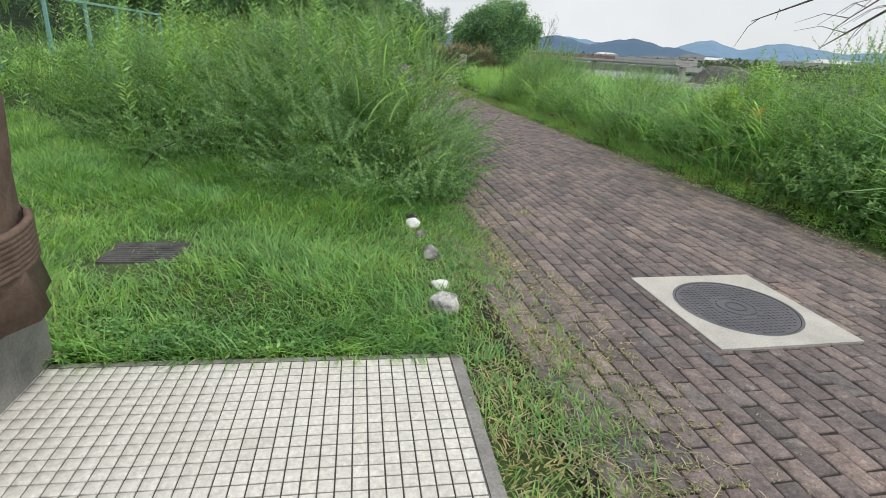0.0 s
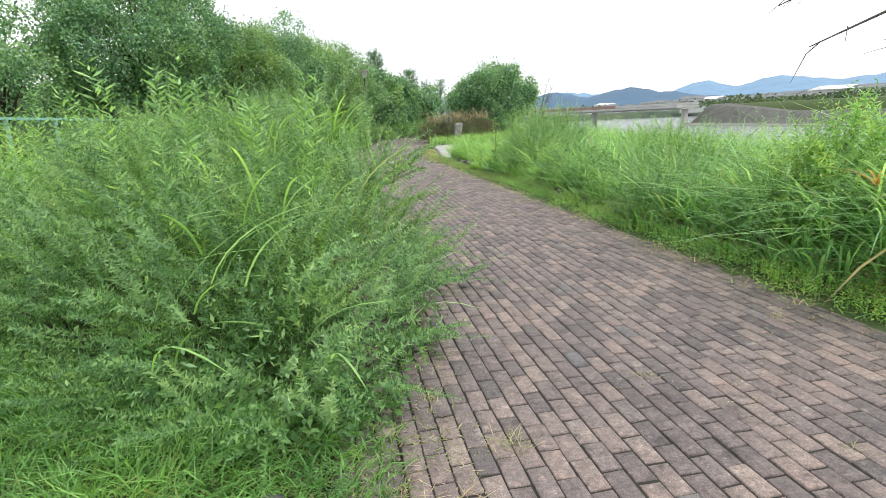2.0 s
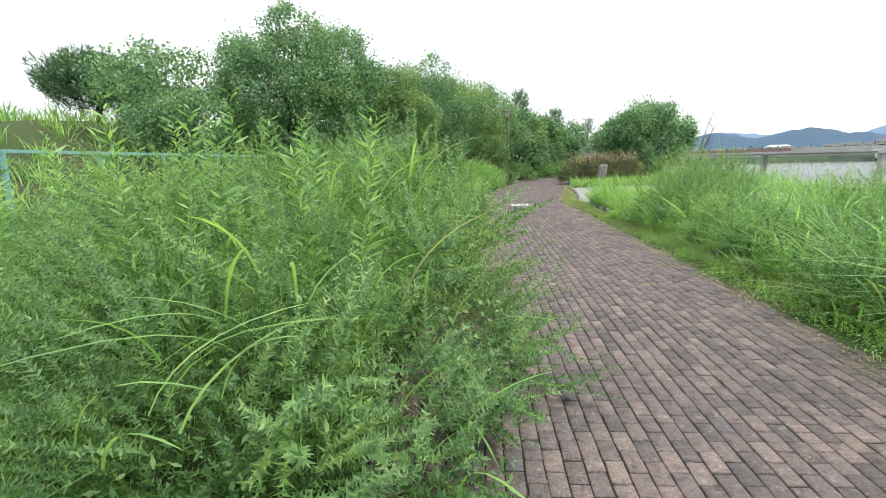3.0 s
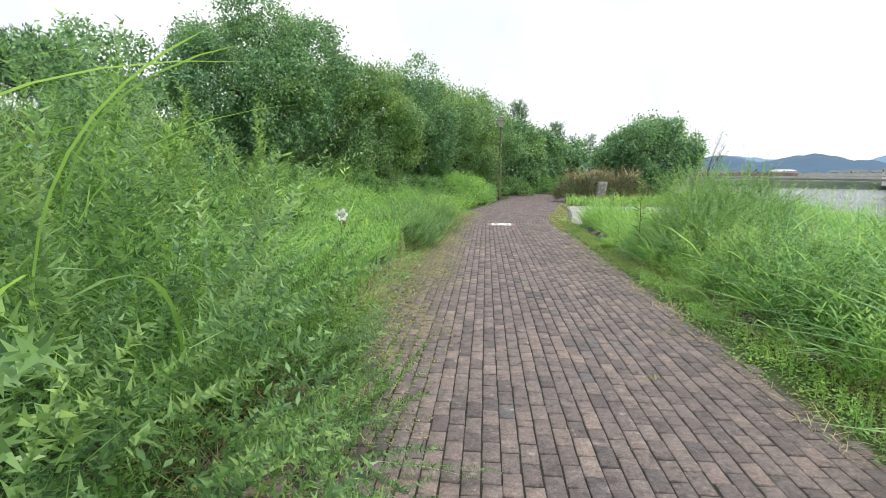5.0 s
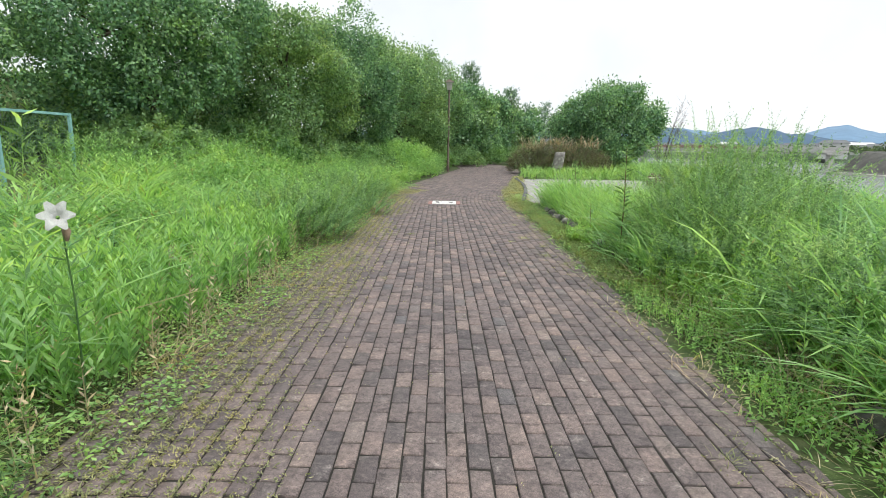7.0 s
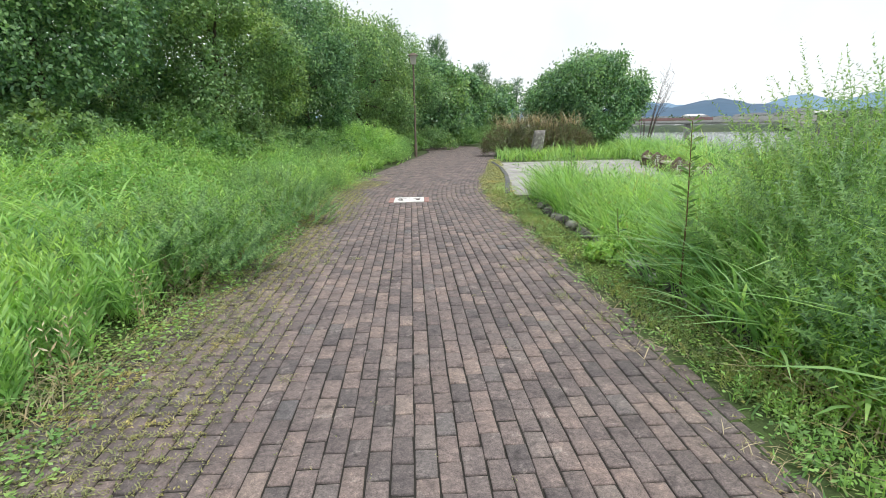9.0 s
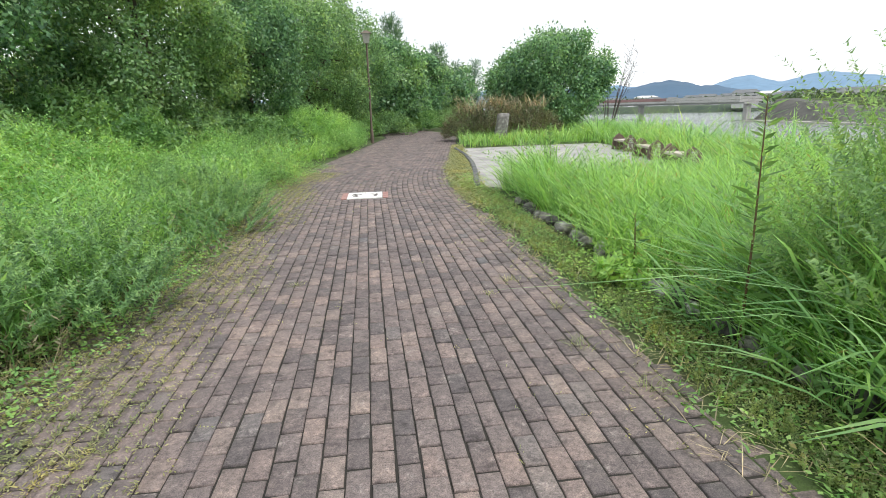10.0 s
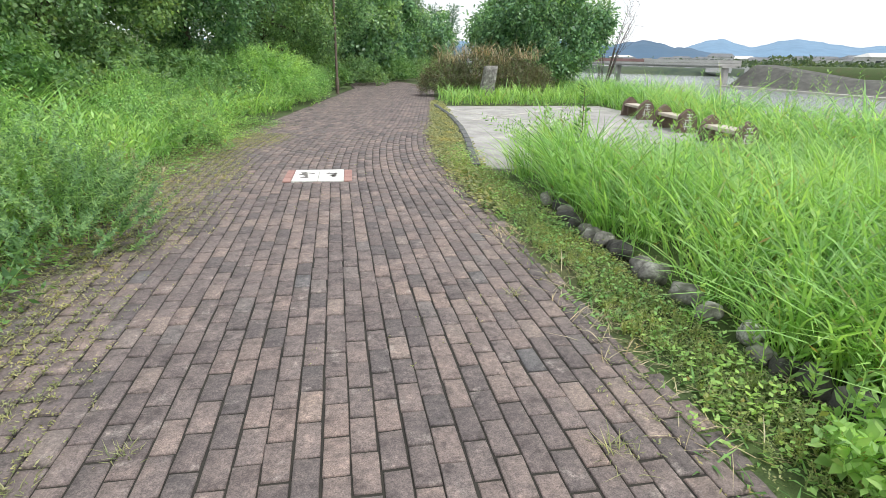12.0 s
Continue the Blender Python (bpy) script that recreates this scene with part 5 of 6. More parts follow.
upright_weeds("bank_weeds", "pale tall weeds at the foot of the trees", band_left(420, 21, 30, 3.5, 8.5, lambda x, y: wobble(x, y, 0.7, 4) > -0.1), 1.0, M_GOLDEN, 28, 0.14, 0.22)


def dome(xy, cx, cy, r, h, ry=None):
    return h * np.sqrt(np.clip(1.02 - ((xy[0] - cx) / r) ** 2 - ((xy[1] - cy) / (ry or r)) ** 2, 0.02, 1))


def leafy_mound(name, label, cx, cy, r, h, mat, n, ry=None, leaf=0.06, length=0.5, width=0.3, per=20):
    """A rounded clump of leafy sprays: foliage and its stems."""
    x, y = disc(n, cx, cy, r, ry)
    top = dome((x, y), cx, cy, r, h, ry)
    g = terrain(x, y)
    thing = base(name, label, "bush", pose(cx, cy, float(terrain(cx, cy))))
    lift = top * RNG.uniform(0.0, 1.0, n) ** 0.6 * 0.8
    root = np.stack([x - cx, y - cy, g - float(terrain(cx, cy)) + lift], -1)
    d = np.stack([(x - cx) / r * 0.6 + RNG.normal(0, 0.4, n), (y - cy) / (ry or r) * 0.6 + RNG.normal(0, 0.4, n), np.ones(n)], -1)
    if mat in (M_FEATHER, M_SHOOT):
        lv, lt, sv, sq = plumes(root, d, length * RNG.uniform(0.7, 1.3, n), 40, 0.056, 0.36)
        put("foliage", mesh_from("foliage", lv, None, lt), mat, thing)
    else:
        lv, lq, sv, sq = fronds(root, d, length * RNG.uniform(0.6, 1.2, n), per, leaf, width, droop=0.22)
        put("foliage", mesh_from("foliage", lv, lq), mat, thing)
    put("stem_mass", mesh_from("stem_mass", sv, sq), M_WEED, thing, "thin green stems", kind="stuff")
    return thing


for k, (x, y, r, h) in enumerate(((-8.2, 25.0, 1.5, 1.2), (-5.2, 25.6, 1.6, 1.3), (-3.6, 29.0, 1.8, 1.5), (-2.2, 32.2, 1.6, 1.4), (-0.4, 33.6, 1.4, 1.2), (0.6, 38.0, 1.6, 1.4), (2.2, 43.0, 1.7, 1.4), (4.2, 48.0, 1.8, 1.5),
                                  (6.6, 53.0, 2.0, 1.6), (9.5, 60.0, 2.2, 1.6), (-7.4, 30.5, 1.8, 1.6))):
    leafy_mound("understory_shrub", "dark leafy shrub under the trees", x, y, r, h, M_TREE2 if k % 2 else M_BROAD, 420, leaf=0.19, width=0.5, length=0.6, per=14)
for x, y, r, h in ((7.7, 39.2, 1.0, 1.6), (8.9, 39.0, 1.1, 1.9), (10.1, 39.1, 1.2, 1.8), (11.2, 39.5, 1.0, 1.5)):
    leafy_mound("thicket", "low brownish tangled thicket with dry twigs", x, y, r, h, M_HEDGE, 520, leaf=0.11, width=0.4, length=0.6, per=16)
leafy_mound("weed_clump", "dense pale green reed clump under the lamp post", 1.2, 35.6, 1.4, 1.75, M_GOLDEN, 700, leaf=0.16, width=0.22, length=0.7)
leafy_mound("weed_clump", "dense pale green weeds at the foot of the lamp post", 2.15, 37.3, 0.85, 1.3, M_GOLDEN, 360, leaf=0.14, width=0.24, length=0.6)
leafy_mound("weed_clump", "rounded leafy weed mound on the bank", -1.6, 21.5, 1.1, 1.1, M_WEED, 420, leaf=0.1, width=0.4)
leafy_mound("weed_clump", "leafy shrub on the bank", -2.6, 24.5, 0.9, 1.1, M_WEED, 260, leaf=0.1, width=0.42)
leafy_mound("weed_clump", "feathery weed mound spilling to the path", 0.75, 18.4, 0.7, 0.85, M_FEATHER, 360, leaf=0.06)
leafy_mound("weed_clump", "feathery weed mound spilling to the path", 0.9, 21.6, 0.8, 0.8, M_FEATHER, 360, leaf=0.07)
leafy_mound("weed_clump", "feathery weed mound spilling to the path", 0.75, 26.0, 0.9, 0.8, M_WEED, 300, leaf=0.08)

rs = random.Random(77)
for k in range(17):
    yy = 16.6 + k * 1.12
    xx = float(centre(yy)) - HALF_L - rs.uniform(-0.1, 2.6) - 0.35
    rr = rs.uniform(0.5, 0.85)
    leafy_mound("weed_clump", "leafy weed mound among the bank grass", xx, yy, rr, rs.uniform(0.65, 1.0), (M_WEED, M_FEATHER, M_GOLDEN, M_BROAD)[k % 4], 200, leaf=rs.uniform(0.07, 0.1), width=0.36, length=0.45, per=15)

# creeping verge on the left brick edge
xy = band_left(32000, 9.0, 30, -0.85, 0.6, lambda x, y: smooth01(-0.85, -0.2, edge_d(x, y)[0] + 0.15 * wobble(x, y, 2.3)))
grass("creeping_verge", "yellowish creeping growth over the brick edge", M_MOSS, xy, 0.034, 0.010, (0.3, 1.2), (0.3, 0.9), seg=2)
xy = band_left(3600, 8.6, 26, -0.2, 0.6, lambda x, y: patches(x, y, 3.0, 0.0, 1.4))
grass("dry_litter", "dry straw-coloured stems at the foot of the bank", M_STRAW, xy, 0.2, 0.006, (0.2, 1.0), (0.2, 0.9), seg=2)


# ---- right side ----
def rise_right(x, y, lo, hi):
    return lo + (hi - lo) * smooth01(0.15, 1.3, edge_d(x, y)[1])


xy = band_right(12000, -1.5, 9.5, 0.3, 5.5, right_keep)
tall = smooth01(10.5, 6.5, xy[1])
grass("reeds", "tall leaning reed grass beside the path", M_REED, xy, rise_right(*xy, 0.3, 1.0) * (1 + 0.22 * tall * smooth01(0.8, 2.0, edge_d(*xy)[1])), 0.026, (0.05, 0.5), (0.35, 1.0), seg=4, per=18, spread=0.10)
xy = disc(800, 6.6, 6.3, 0.85, 1.4)
grass("reeds", "tall reed clump with arching leaves", M_REED, xy, 1.5, 0.017, (0.1, 0.5), (0.6, 1.15), seg=6, per=16, spread=0.12)
xy = band_right(14000, 8.5, 17.5, 0.55, 6.0, right_keep)
grass("reeds", "tall rank grass beside the path", M_REED, xy, rise_right(*xy, 0.22, 0.9) * (1 + 0.2 * wobble(*xy, 0.9, 4)), 0.021, (0.05, 0.5), (0.35, 1.0), seg=4, per=18, spread=0.08)
xy = band_right(27000, 15.5, 24.4, 0.74, 6.5, right_keep)
grass("soft_grass", "soft bright green tall grass drooping to the path", M_SOFT, xy, rise_right(*xy, 0.34, 0.74) * (1 - 0.35 * smooth01(20.5, 23.5, xy[1]) * smooth01(1.5, 3.0, edge_d(*xy)[1])), 0.014, (0.04, 0.4), (0.25, 0.8), az=2.9, seg=4, per=22, spread=0.075)
xy = band_right(15000, -2, 40, 5.8, 13.0, right_keep)
grass("river_grass", "tall grass towards the river", M_SOFT, xy, 0.85, 0.03, (0.05, 0.45), (0.3, 0.85), per=18, spread=0.14)
xy = scatter(9000, 11.3, 17.5, 22, 42, lambda x, y: (x > 11.5 + 0.13 * (y - 24)) * patches(x, y, 3.0, -0.2, 0.7))
grass("reeds", "rank reeds between the bay and the water", M_REED, xy, 1.0, 0.03, (0.05, 0.45), (0.3, 0.9), per=20, spread=0.15)
xy = band_right(9000, 34.2, 48, 0.1, 9.0, right_keep)
grass("soft_grass", "bright grass beyond the concrete bay", M_SOFT, xy, 0.55, 0.028, (0.05, 0.4), (0.2, 0.7))
xy = band_right(9000, 20, 75, 9.5, 26.0, right_keep)
grass("river_grass", "tall grass towards the river", M_SOFT, xy, 0.6, 0.06, (0.05, 0.4), (0.2, 0.7))
upright_weeds("right_weeds", "leafy weeds at the edge of the tall grass", band_right(700, 0, 16, 0.35, 2.2, lambda x, y: right_keep(x, y) * (wobble(x, y, 1.0, 7) > -0.1)), 0.75, M_WEED, 30, 0.085, 0.22)
upright_weeds("right_weeds", "tall thin weeds in the river grass", band_right(260, 4, 30, 2.5, 9, right_keep), 1.35, M_GOLDEN, 40, 0.09, 0.2)
upright_weeds("right_weeds", "leafy weeds at the edge of the tall grass", band_right(330, 13.5, 19.5, 0.4, 1.0, right_keep), 0.4, M_WEED, 20, 0.075, 0.26)
upright_weeds("right_weeds", "leafy weeds mixed into the tall grass", band_right(900, 1, 24, 0.5, 5.0, lambda x, y: right_keep(x, y) * (wobble(x, y, 0.9, 5) > 0.05)), 0.95, M_WEED, 28, 0.09, 0.24)
leafy_mound("weed_clump", "feathery shrub in the tall grass", 7.0, 10.8, 0.9, 1.2, M_FEATHER, 420)
leafy_mound("weed_clump", "feathery shrub in the tall grass", 6.0, 11.9, 0.6, 0.8, M_BROAD, 240, leaf=0.08, width=0.4)
leafy_mound("weed_clump", "feathery shrub in the tall grass", 8.2, 13.6, 1.0, 1.3, M_FEATHER, 420)
leafy_mound("weed_clump", "leafy dark shrub with broad leaves beside the path", 5.9, 4.6, 1.0, 1.0, M_BROAD, 520, leaf=0.095, width=0.45)
leafy_mound("weed_clump", "leafy dark shrub with broad leaves beside the path", 6.9, 3.6, 1.3, 1.5, M_BROAD, 620, leaf=0.095, width=0.42)
leafy_mound("weed_clump", "tall feathery shrub in the tall grass", 6.7, 5.5, 1.1, 2.1, M_FEATHER, 620, length=0.75)
leafy_mound("weed_clump", "tall leafy shrub among the reeds", 6.5, 7.3, 0.8, 1.75, M_WEED, 420, leaf=0.1, width=0.3, length=0.55)
leafy_mound("weed_clump", "tall feathery shrub in the tall grass", 8.1, 6.6, 1.2, 1.95, M_WEED, 600)
leafy_mound("weed_clump", "feathery shrub in the tall grass", 6.2, 7.4, 0.9, 1.25, M_FEATHER, 420)
leafy_mound("weed_clump", "feathery shrub in the tall grass", 5.75, 9.4, 0.7, 0.85, M_FEATHER, 360)
leafy_mound("weed_clump", "feathery shrub in the tall grass", 6.35, 16.6, 0.7, 1.75, M_SHOOT, 520, leaf=0.06, length=0.75, per=28)
leafy_mound("weed_clump", "feathery shrub in the tall grass", 7.25, 16.8, 0.8, 1.75, M_FEATHER, 520, leaf=0.06, length=0.75, per=28)
leafy_mound("weed_clump", "feathery shrub in the tall grass", 5.95, 15.3, 0.6, 1.25, M_FEATHER, 360)
leafy_mound("weed_clump", "feathery shrub in the tall grass", 6.1, 13.4, 0.7, 1.0, M_FEATHER, 360)
a = RNG.uniform(0, 6.283, 56)
d = np.stack([0.75 * np.cos(a), 0.6 * np.sin(a), RNG.uniform(0.55, 1.1, 56)], -1)
lv, lq, sv, sq = fronds(np.zeros((56, 3)) + RNG.normal(0, 0.05, (56, 3)) * (1, 1, 0), d, RNG.uniform(0.65, 1.15, 56), 26, 0.10, 0.26, droop=0.08, spread=0.6, taper=0.4, start=0.3)
fan = base("weed_clump", "feathery twiggy weed fanning out beside the paved bay", "weed", pose(6.3, 24.7, 0.02))
put("foliage", mesh_from("foliage", lv, lq), M_WEED, fan)
put("stem_mass", mesh_from("stem_mass", sv, sq), M_STEMDRY, fan, "thin brownish stems", kind="stuff")
leafy_mound("weed_clump", "small broad-leaved plant at the brick edge", 5.22, 18.2, 0.2, 0.3, M_WEED, 60, leaf=0.085, width=0.55, length=0.2, per=10)
# low creeping weeds between bricks and tall grass
xy = band_right(9000, 0, 26, -0.25, 0.75, lambda x, y: smooth01(-0.25, 0.15, edge_d(x, y)[1] + 0.12 * wobble(x, y, 2.9)))
grass("creeping_verge", "low clover and creeping weeds at the brick edge", M_LAWN, xy, 0.06, 0.012, (0.3, 1.2), (0.3, 0.9), seg=2)
xy = band_right(7000, 0, 26, -0.25, 0.8, lambda x, y: wobble(x, y, 2.2, 5) > -0.1)
grass("dry_litter", "dry straw-coloured litter at the brick edge", M_STRAW, xy, 0.10, 0.005, (0.6, 1.6), (0.2, 0.9), seg=2)


xy = band_right(6500, 0, 26, -0.15, 0.75, lambda x, y: ((y < 15.5) | (edge_d(x, y)[1] < 0.42)) * smooth01(-0.15, 0.2, edge_d(x, y)[1] + 0.15 * wobble(x, y, 2.9)))
clover("clover_verge", "low leafy clover and creeping weeds at the brick edge", M_WEED, xy, 0.05 + 0.10 * smooth01(0.0, 0.6, edge_d(*xy)[1]))
xy = band_left(7500, 9.6, 30, -0.55, 0.6, lambda x, y: smooth01(-0.55, -0.1, edge_d(x, y)[0] + 0.15 * wobble(x, y, 2.9)))
clover("clover_verge", "low leafy weeds at the foot of the bank", M_WEED, xy, 0.04 + 0.16 * smooth01(-0.35, 0.3, edge_d(*xy)[0]))
xy = scatter(700, -2.4, 0.3, 2.38, 2.8, lambda x, y: off_platform(x, y) * smooth01(0.3, -1.2, x))
clover("clover_verge", "low clover beside the tiles and plinth", M_LAWN, xy, 0.09, 0.03)


xy = band_right(7000, 15, 24.5, 0.0, 0.5, lambda x, y: smooth01(-0.05, 0.15, edge_d(x, y)[1] + 0.1 * wobble(x, y, 2.9)))
clover("clover_verge", "low leafy clover and creeping weeds at the brick edge", M_VERGE, xy, 0.02 + 0.05 * smooth01(0.0, 0.4, edge_d(*xy)[1]), 0.017)
xy = band_right(5000, -1, 15.5, 0.3, 1.2, lambda x, y: np.ones(len(x)))
grass("dry_litter", "dry straw-coloured stems at the foot of the reeds", M_STRAW, xy, 0.3, 0.007, (0.2, 1.0), (0.2, 0.9), seg=2)

xy = band_right(4500, 22, 36, -0.1, 0.6, lambda x, y: x < 5.3 + 0.135 * (y - 24.2))
clover("clover_verge", "yellowish low weeds between the path and the kerb", M_MOSS, xy, 0.05, 0.05)

upright_weeds("verge_weeds", "fine low weeds between the bricks and the stones", band_right(2700, 15.2, 24.8, 0.0, 0.42, lambda x, y: smooth01(-0.05, 0.12, edge_d(x, y)[1] + 0.1 * wobble(x, y, 2.9))), 0.085, M_VERGE, 12, 0.024, 0.42)
upright_weeds("verge_weeds", "fine low weeds at the foot of the reeds", band_right(1700, 1, 15.4, 0.0, 0.6, lambda x, y: smooth01(-0.05, 0.12, edge_d(x, y)[1] + 0.1 * wobble(x, y, 2.9))), 0.16, M_WEED, 12, 0.035, 0.42)

# ---- single plants ----
def tall_weed(x, y, h, label, mat=M_BROAD, per=110, leaf=0.19):
    t = base("tall_weed", label, "weed", pose(x, y, float(terrain(x, y))))
    part("stem", tube([(0, 0, -0.03), (0.015, 0.01, h * 0.5), (-0.01, 0.0, h)], [0.009, 0.007, 0.003], 6), M_STEMDRY, t, "reddish stem")
    lv, lq, sv, sq = fronds(np.array([[0, 0, 0.0]]), np.array([[0, 0, 1.0]]), np.array([h]), per, leaf, 0.2, droop=0.0, spread=0.8, taper=0.55, start=0.16)
    put("leaf_spray", mesh_from("leaf_spray", lv, lq), mat, t)
    return t


tall_weed(5.42, 17.0, 1.52, "single tall weed with a reddish stem at the path edge")
tall_weed(5.35, 18.3, 0.6, "young upright weed at the path edge", per=24)
tall_weed(6.4, 23.6, 1.15, "single tall weed with a reddish stem at the path edge")


def lily(x, y, z, label):
    t = base("lily", label, "flower", pose(x, y, float(terrain(x, y))))
    top = z - float(terrain(x, y))
    part("stem", tube([(0, 0.05, -0.03), (0.01, 0.04, top * 0.6), (0, 0.02, top * 0.95), (0, 0, top)], [0.006, 0.005, 0.004, 0.004], 6), M_BROAD, t, "green stem")
    lv, lq, sv, sq = fronds(np.array([[0, 0.05, 0.0]]), np.array([[0, 0, 1.0]]), np.array([top * 0.92]), 46, 0.13, 0.11, droop=0.0, spread=0.8, taper=0.3, start=0.15)
    put("leaf_spray", mesh_from("leaf_spray", lv, lq), M_BROAD, t)
    face = Matrix.Translation((0, 0, top)) @ Matrix.Rotation(radians(28), 4, "Z") @ Matrix.Rotation(radians(72), 4, "X")
    for k in range(6):
        a, pts, bm = k * math.pi / 3, [], bmesh.new()
        for s in range(6):
            u = s / 5
            r, zz, hw = 0.009 + 0.076 * u ** 1.5, 0.11 * u - 0.06 * u ** 3, 0.005 + 0.023 * math.sin(math.pi * min(0.1 + 0.86 * u, 1))
            pts.append([bm.verts.new((r * math.cos(a) - q * hw * math.sin(a), r * math.sin(a) + q * hw * math.cos(a), zz + 0.008 * abs(q))) for q in (-1, 0, 1)])
        for p0, p1 in zip(pts, pts[1:]):
            for q in (0, 1):
                bm.faces.new((p0[q], p0[q + 1], p1[q + 1], p1[q]))
        bmesh.ops.solidify(bm, geom=list(bm.faces), thickness=0.0015)
        part("petal", bm, M_PETAL, t, "white petal", smooth=True, at=face)
    bud = tube([(0.03, 0.0, top - 0.03), (0.05, -0.02, top - 0.07), (0.055, -0.03, top - 0.12)], [0.008, 0.022, 0.008], 7)
    part("withered_flower", bud, M_CUTWOOD, t, "withered brown flower", smooth=True)
    return t


lily(0.93, 12.55, 1.13, "white trumpet lily above the bank grass")
lily(-0.55, 10.9, 1.42, "white trumpet lily above the bank grass")

# dead orange reed leaves
v, q, t = blades(np.array([[5.65, 6.36, 0.85]]).repeat(7, 0), np.full(7, 0.28), np.full(7, 0.02), RNG.uniform(1.5, 4.5, 7), RNG.uniform(0.2, 0.7, 7), RNG.uniform(0.4, 0.9, 7), 4)
put("dead_reed_leaves", mesh_from("dead_reed_leaves", v, q, t), M_ORANGE, label="orange dead leaves in the reeds", category="leaves")

# bare leaning tree by the river reeds
snag = base("bare_tree", "leaning bare tree with thin drooping twigs over the reeds", "tree", pose(11.8, 6.2, float(terrain(11.8, 6.2))))
part("trunk", tube([(0, 0, -0.3), (0.1, -0.1, 1.6), (0.3, -0.2, 3.2), (0.4, 0, 5.0)], [0.17, 0.14, 0.11, 0.05], 9), M_BARK, snag, "dark bark", smooth=True)
rs = random.Random(31)
BOUGHS = [((0.2, -0.1, 3.4), (-1.6, 1.0, 3.0), (-3.3, 1.5, 2.25)), ((0.3, -0.2, 3.6), (-1.2, 0.3, 3.2), (-2.5, 0.4, 2.3)), ((0.1, -0.1, 3.0), (-0.7, 1.2, 2.7), (-1.7, 1.6, 1.9)),
         ((0.2, 0, 3.9), (-1.6, 1.6, 3.6), (-3.0, 2.4, 2.9)), ((0.1, 0, 2.8), (-0.5, 0.2, 2.5), (-1.3, 0.3, 1.8)), ((0.3, 0, 4.2), (-0.8, -0.9, 3.7), (-1.9, -1.3, 2.7))]
for a, b, c in BOUGHS:
    b, c = (Vector(p) + Vector((-1.4, 1.0, 0.0)) for p in (b, c))
    limb = part("limb", tube([a, b, c], [0.05, 0.03, 0.007], 6), M_TWIG, snag, smooth=True)
    bm = bmesh.new()
    for k in range(9):
        u = rs.uniform(0.25, 1.0)
        p = Vector(a).lerp(Vector(b), u * 2) if u < 0.5 else Vector(b).lerp(Vector(c), u * 2 - 1)
        e = p + Vector((rs.uniform(-1.0, -0.2), rs.uniform(-0.2, 0.5), rs.uniform(-0.6, 0.0)))
        join(bm, tube([p, p.lerp(e, 0.5) + Vector((0, 0, 0.1)), e], [0.009, 0.006, 0.003], 4))
    part("twig_mass", bm, M_TWIG, limb)["kind"] = "stuff"

dead = base("bare_shrub", "thin bare twigs standing beside the river tree", "shrub", pose(16.6, 43.6, float(terrain(16.6, 43.6))))
rs = random.Random(8)
for k in range(12):
    e = Vector((rs.uniform(-0.8, 1.6), rs.uniform(-0.5, 0.5), rs.uniform(3.4, 5.0)))
    twig = part("branch", tube([(0, 0, -0.2), e * 0.5 + Vector((0, 0, 0.4)), e], [0.022, 0.014, 0.005], 5), M_TWIG, dead)
    bm = bmesh.new()
    for q in range(8):
        p = e * rs.uniform(0.6, 1.0)
        join(bm, tube([p, p + Vector((rs.uniform(-0.5, 0.6), rs.uniform(-0.2, 0.2), rs.uniform(-0.1, 0.6)))], [0.008, 0.004], 4))
    part("twig_mass", bm, M_TWIG, twig)["kind"] = "stuff"

# ---- weeds in the brick joints ----
TUFTS = [(1.89, 4.84, 0.09), (1.55, 5.4, 0.07), (2.9, 5.3, 0.05), (1.75, 4.3, 0.06), (4.45, 17.2, 0.09), (4.55, 17.9, 0.07), (4.35, 18.6, 0.08), (4.6, 16.6, 0.09), (4.1, 18.3, 0.05),
         (1.75, 16.5, 0.07), (2.3, 15.8, 0.05), (4.4, 12.2, 0.06), (3.9, 10.9, 0.05), (1.9, 19.2, 0.05), (4.4, 20.1, 0.06), (2.45, 18.9, 0.05), (2.15, 18.75, 0.05), (4.35, 5.9, 0.05), (3.4, 4.4, 0.04)]
for x, y, s in TUFTS:
    n = 46
    px, py = x + RNG.normal(0, s * 0.5, n), y + RNG.normal(0, s * 0.5, n)
    v, q, t = blades(np.stack([px, py, np.full(n, -0.02)], -1), s * RNG.uniform(0.6, 1.5, n), np.full(n, 0.0045), RNG.uniform(0, 6.28, n), RNG.uniform(0.2, 1.0, n), RNG.uniform(0.2, 0.8, n), 2)
    put("grass_tuft", mesh_from("grass_tuft", v, q, t), M_MOSS, label="small yellowish grass tuft in a brick joint", category="grass tuft", group="tufts in the path")

# ---- moss along the joints ----
PW, PL = 0.110, 0.222


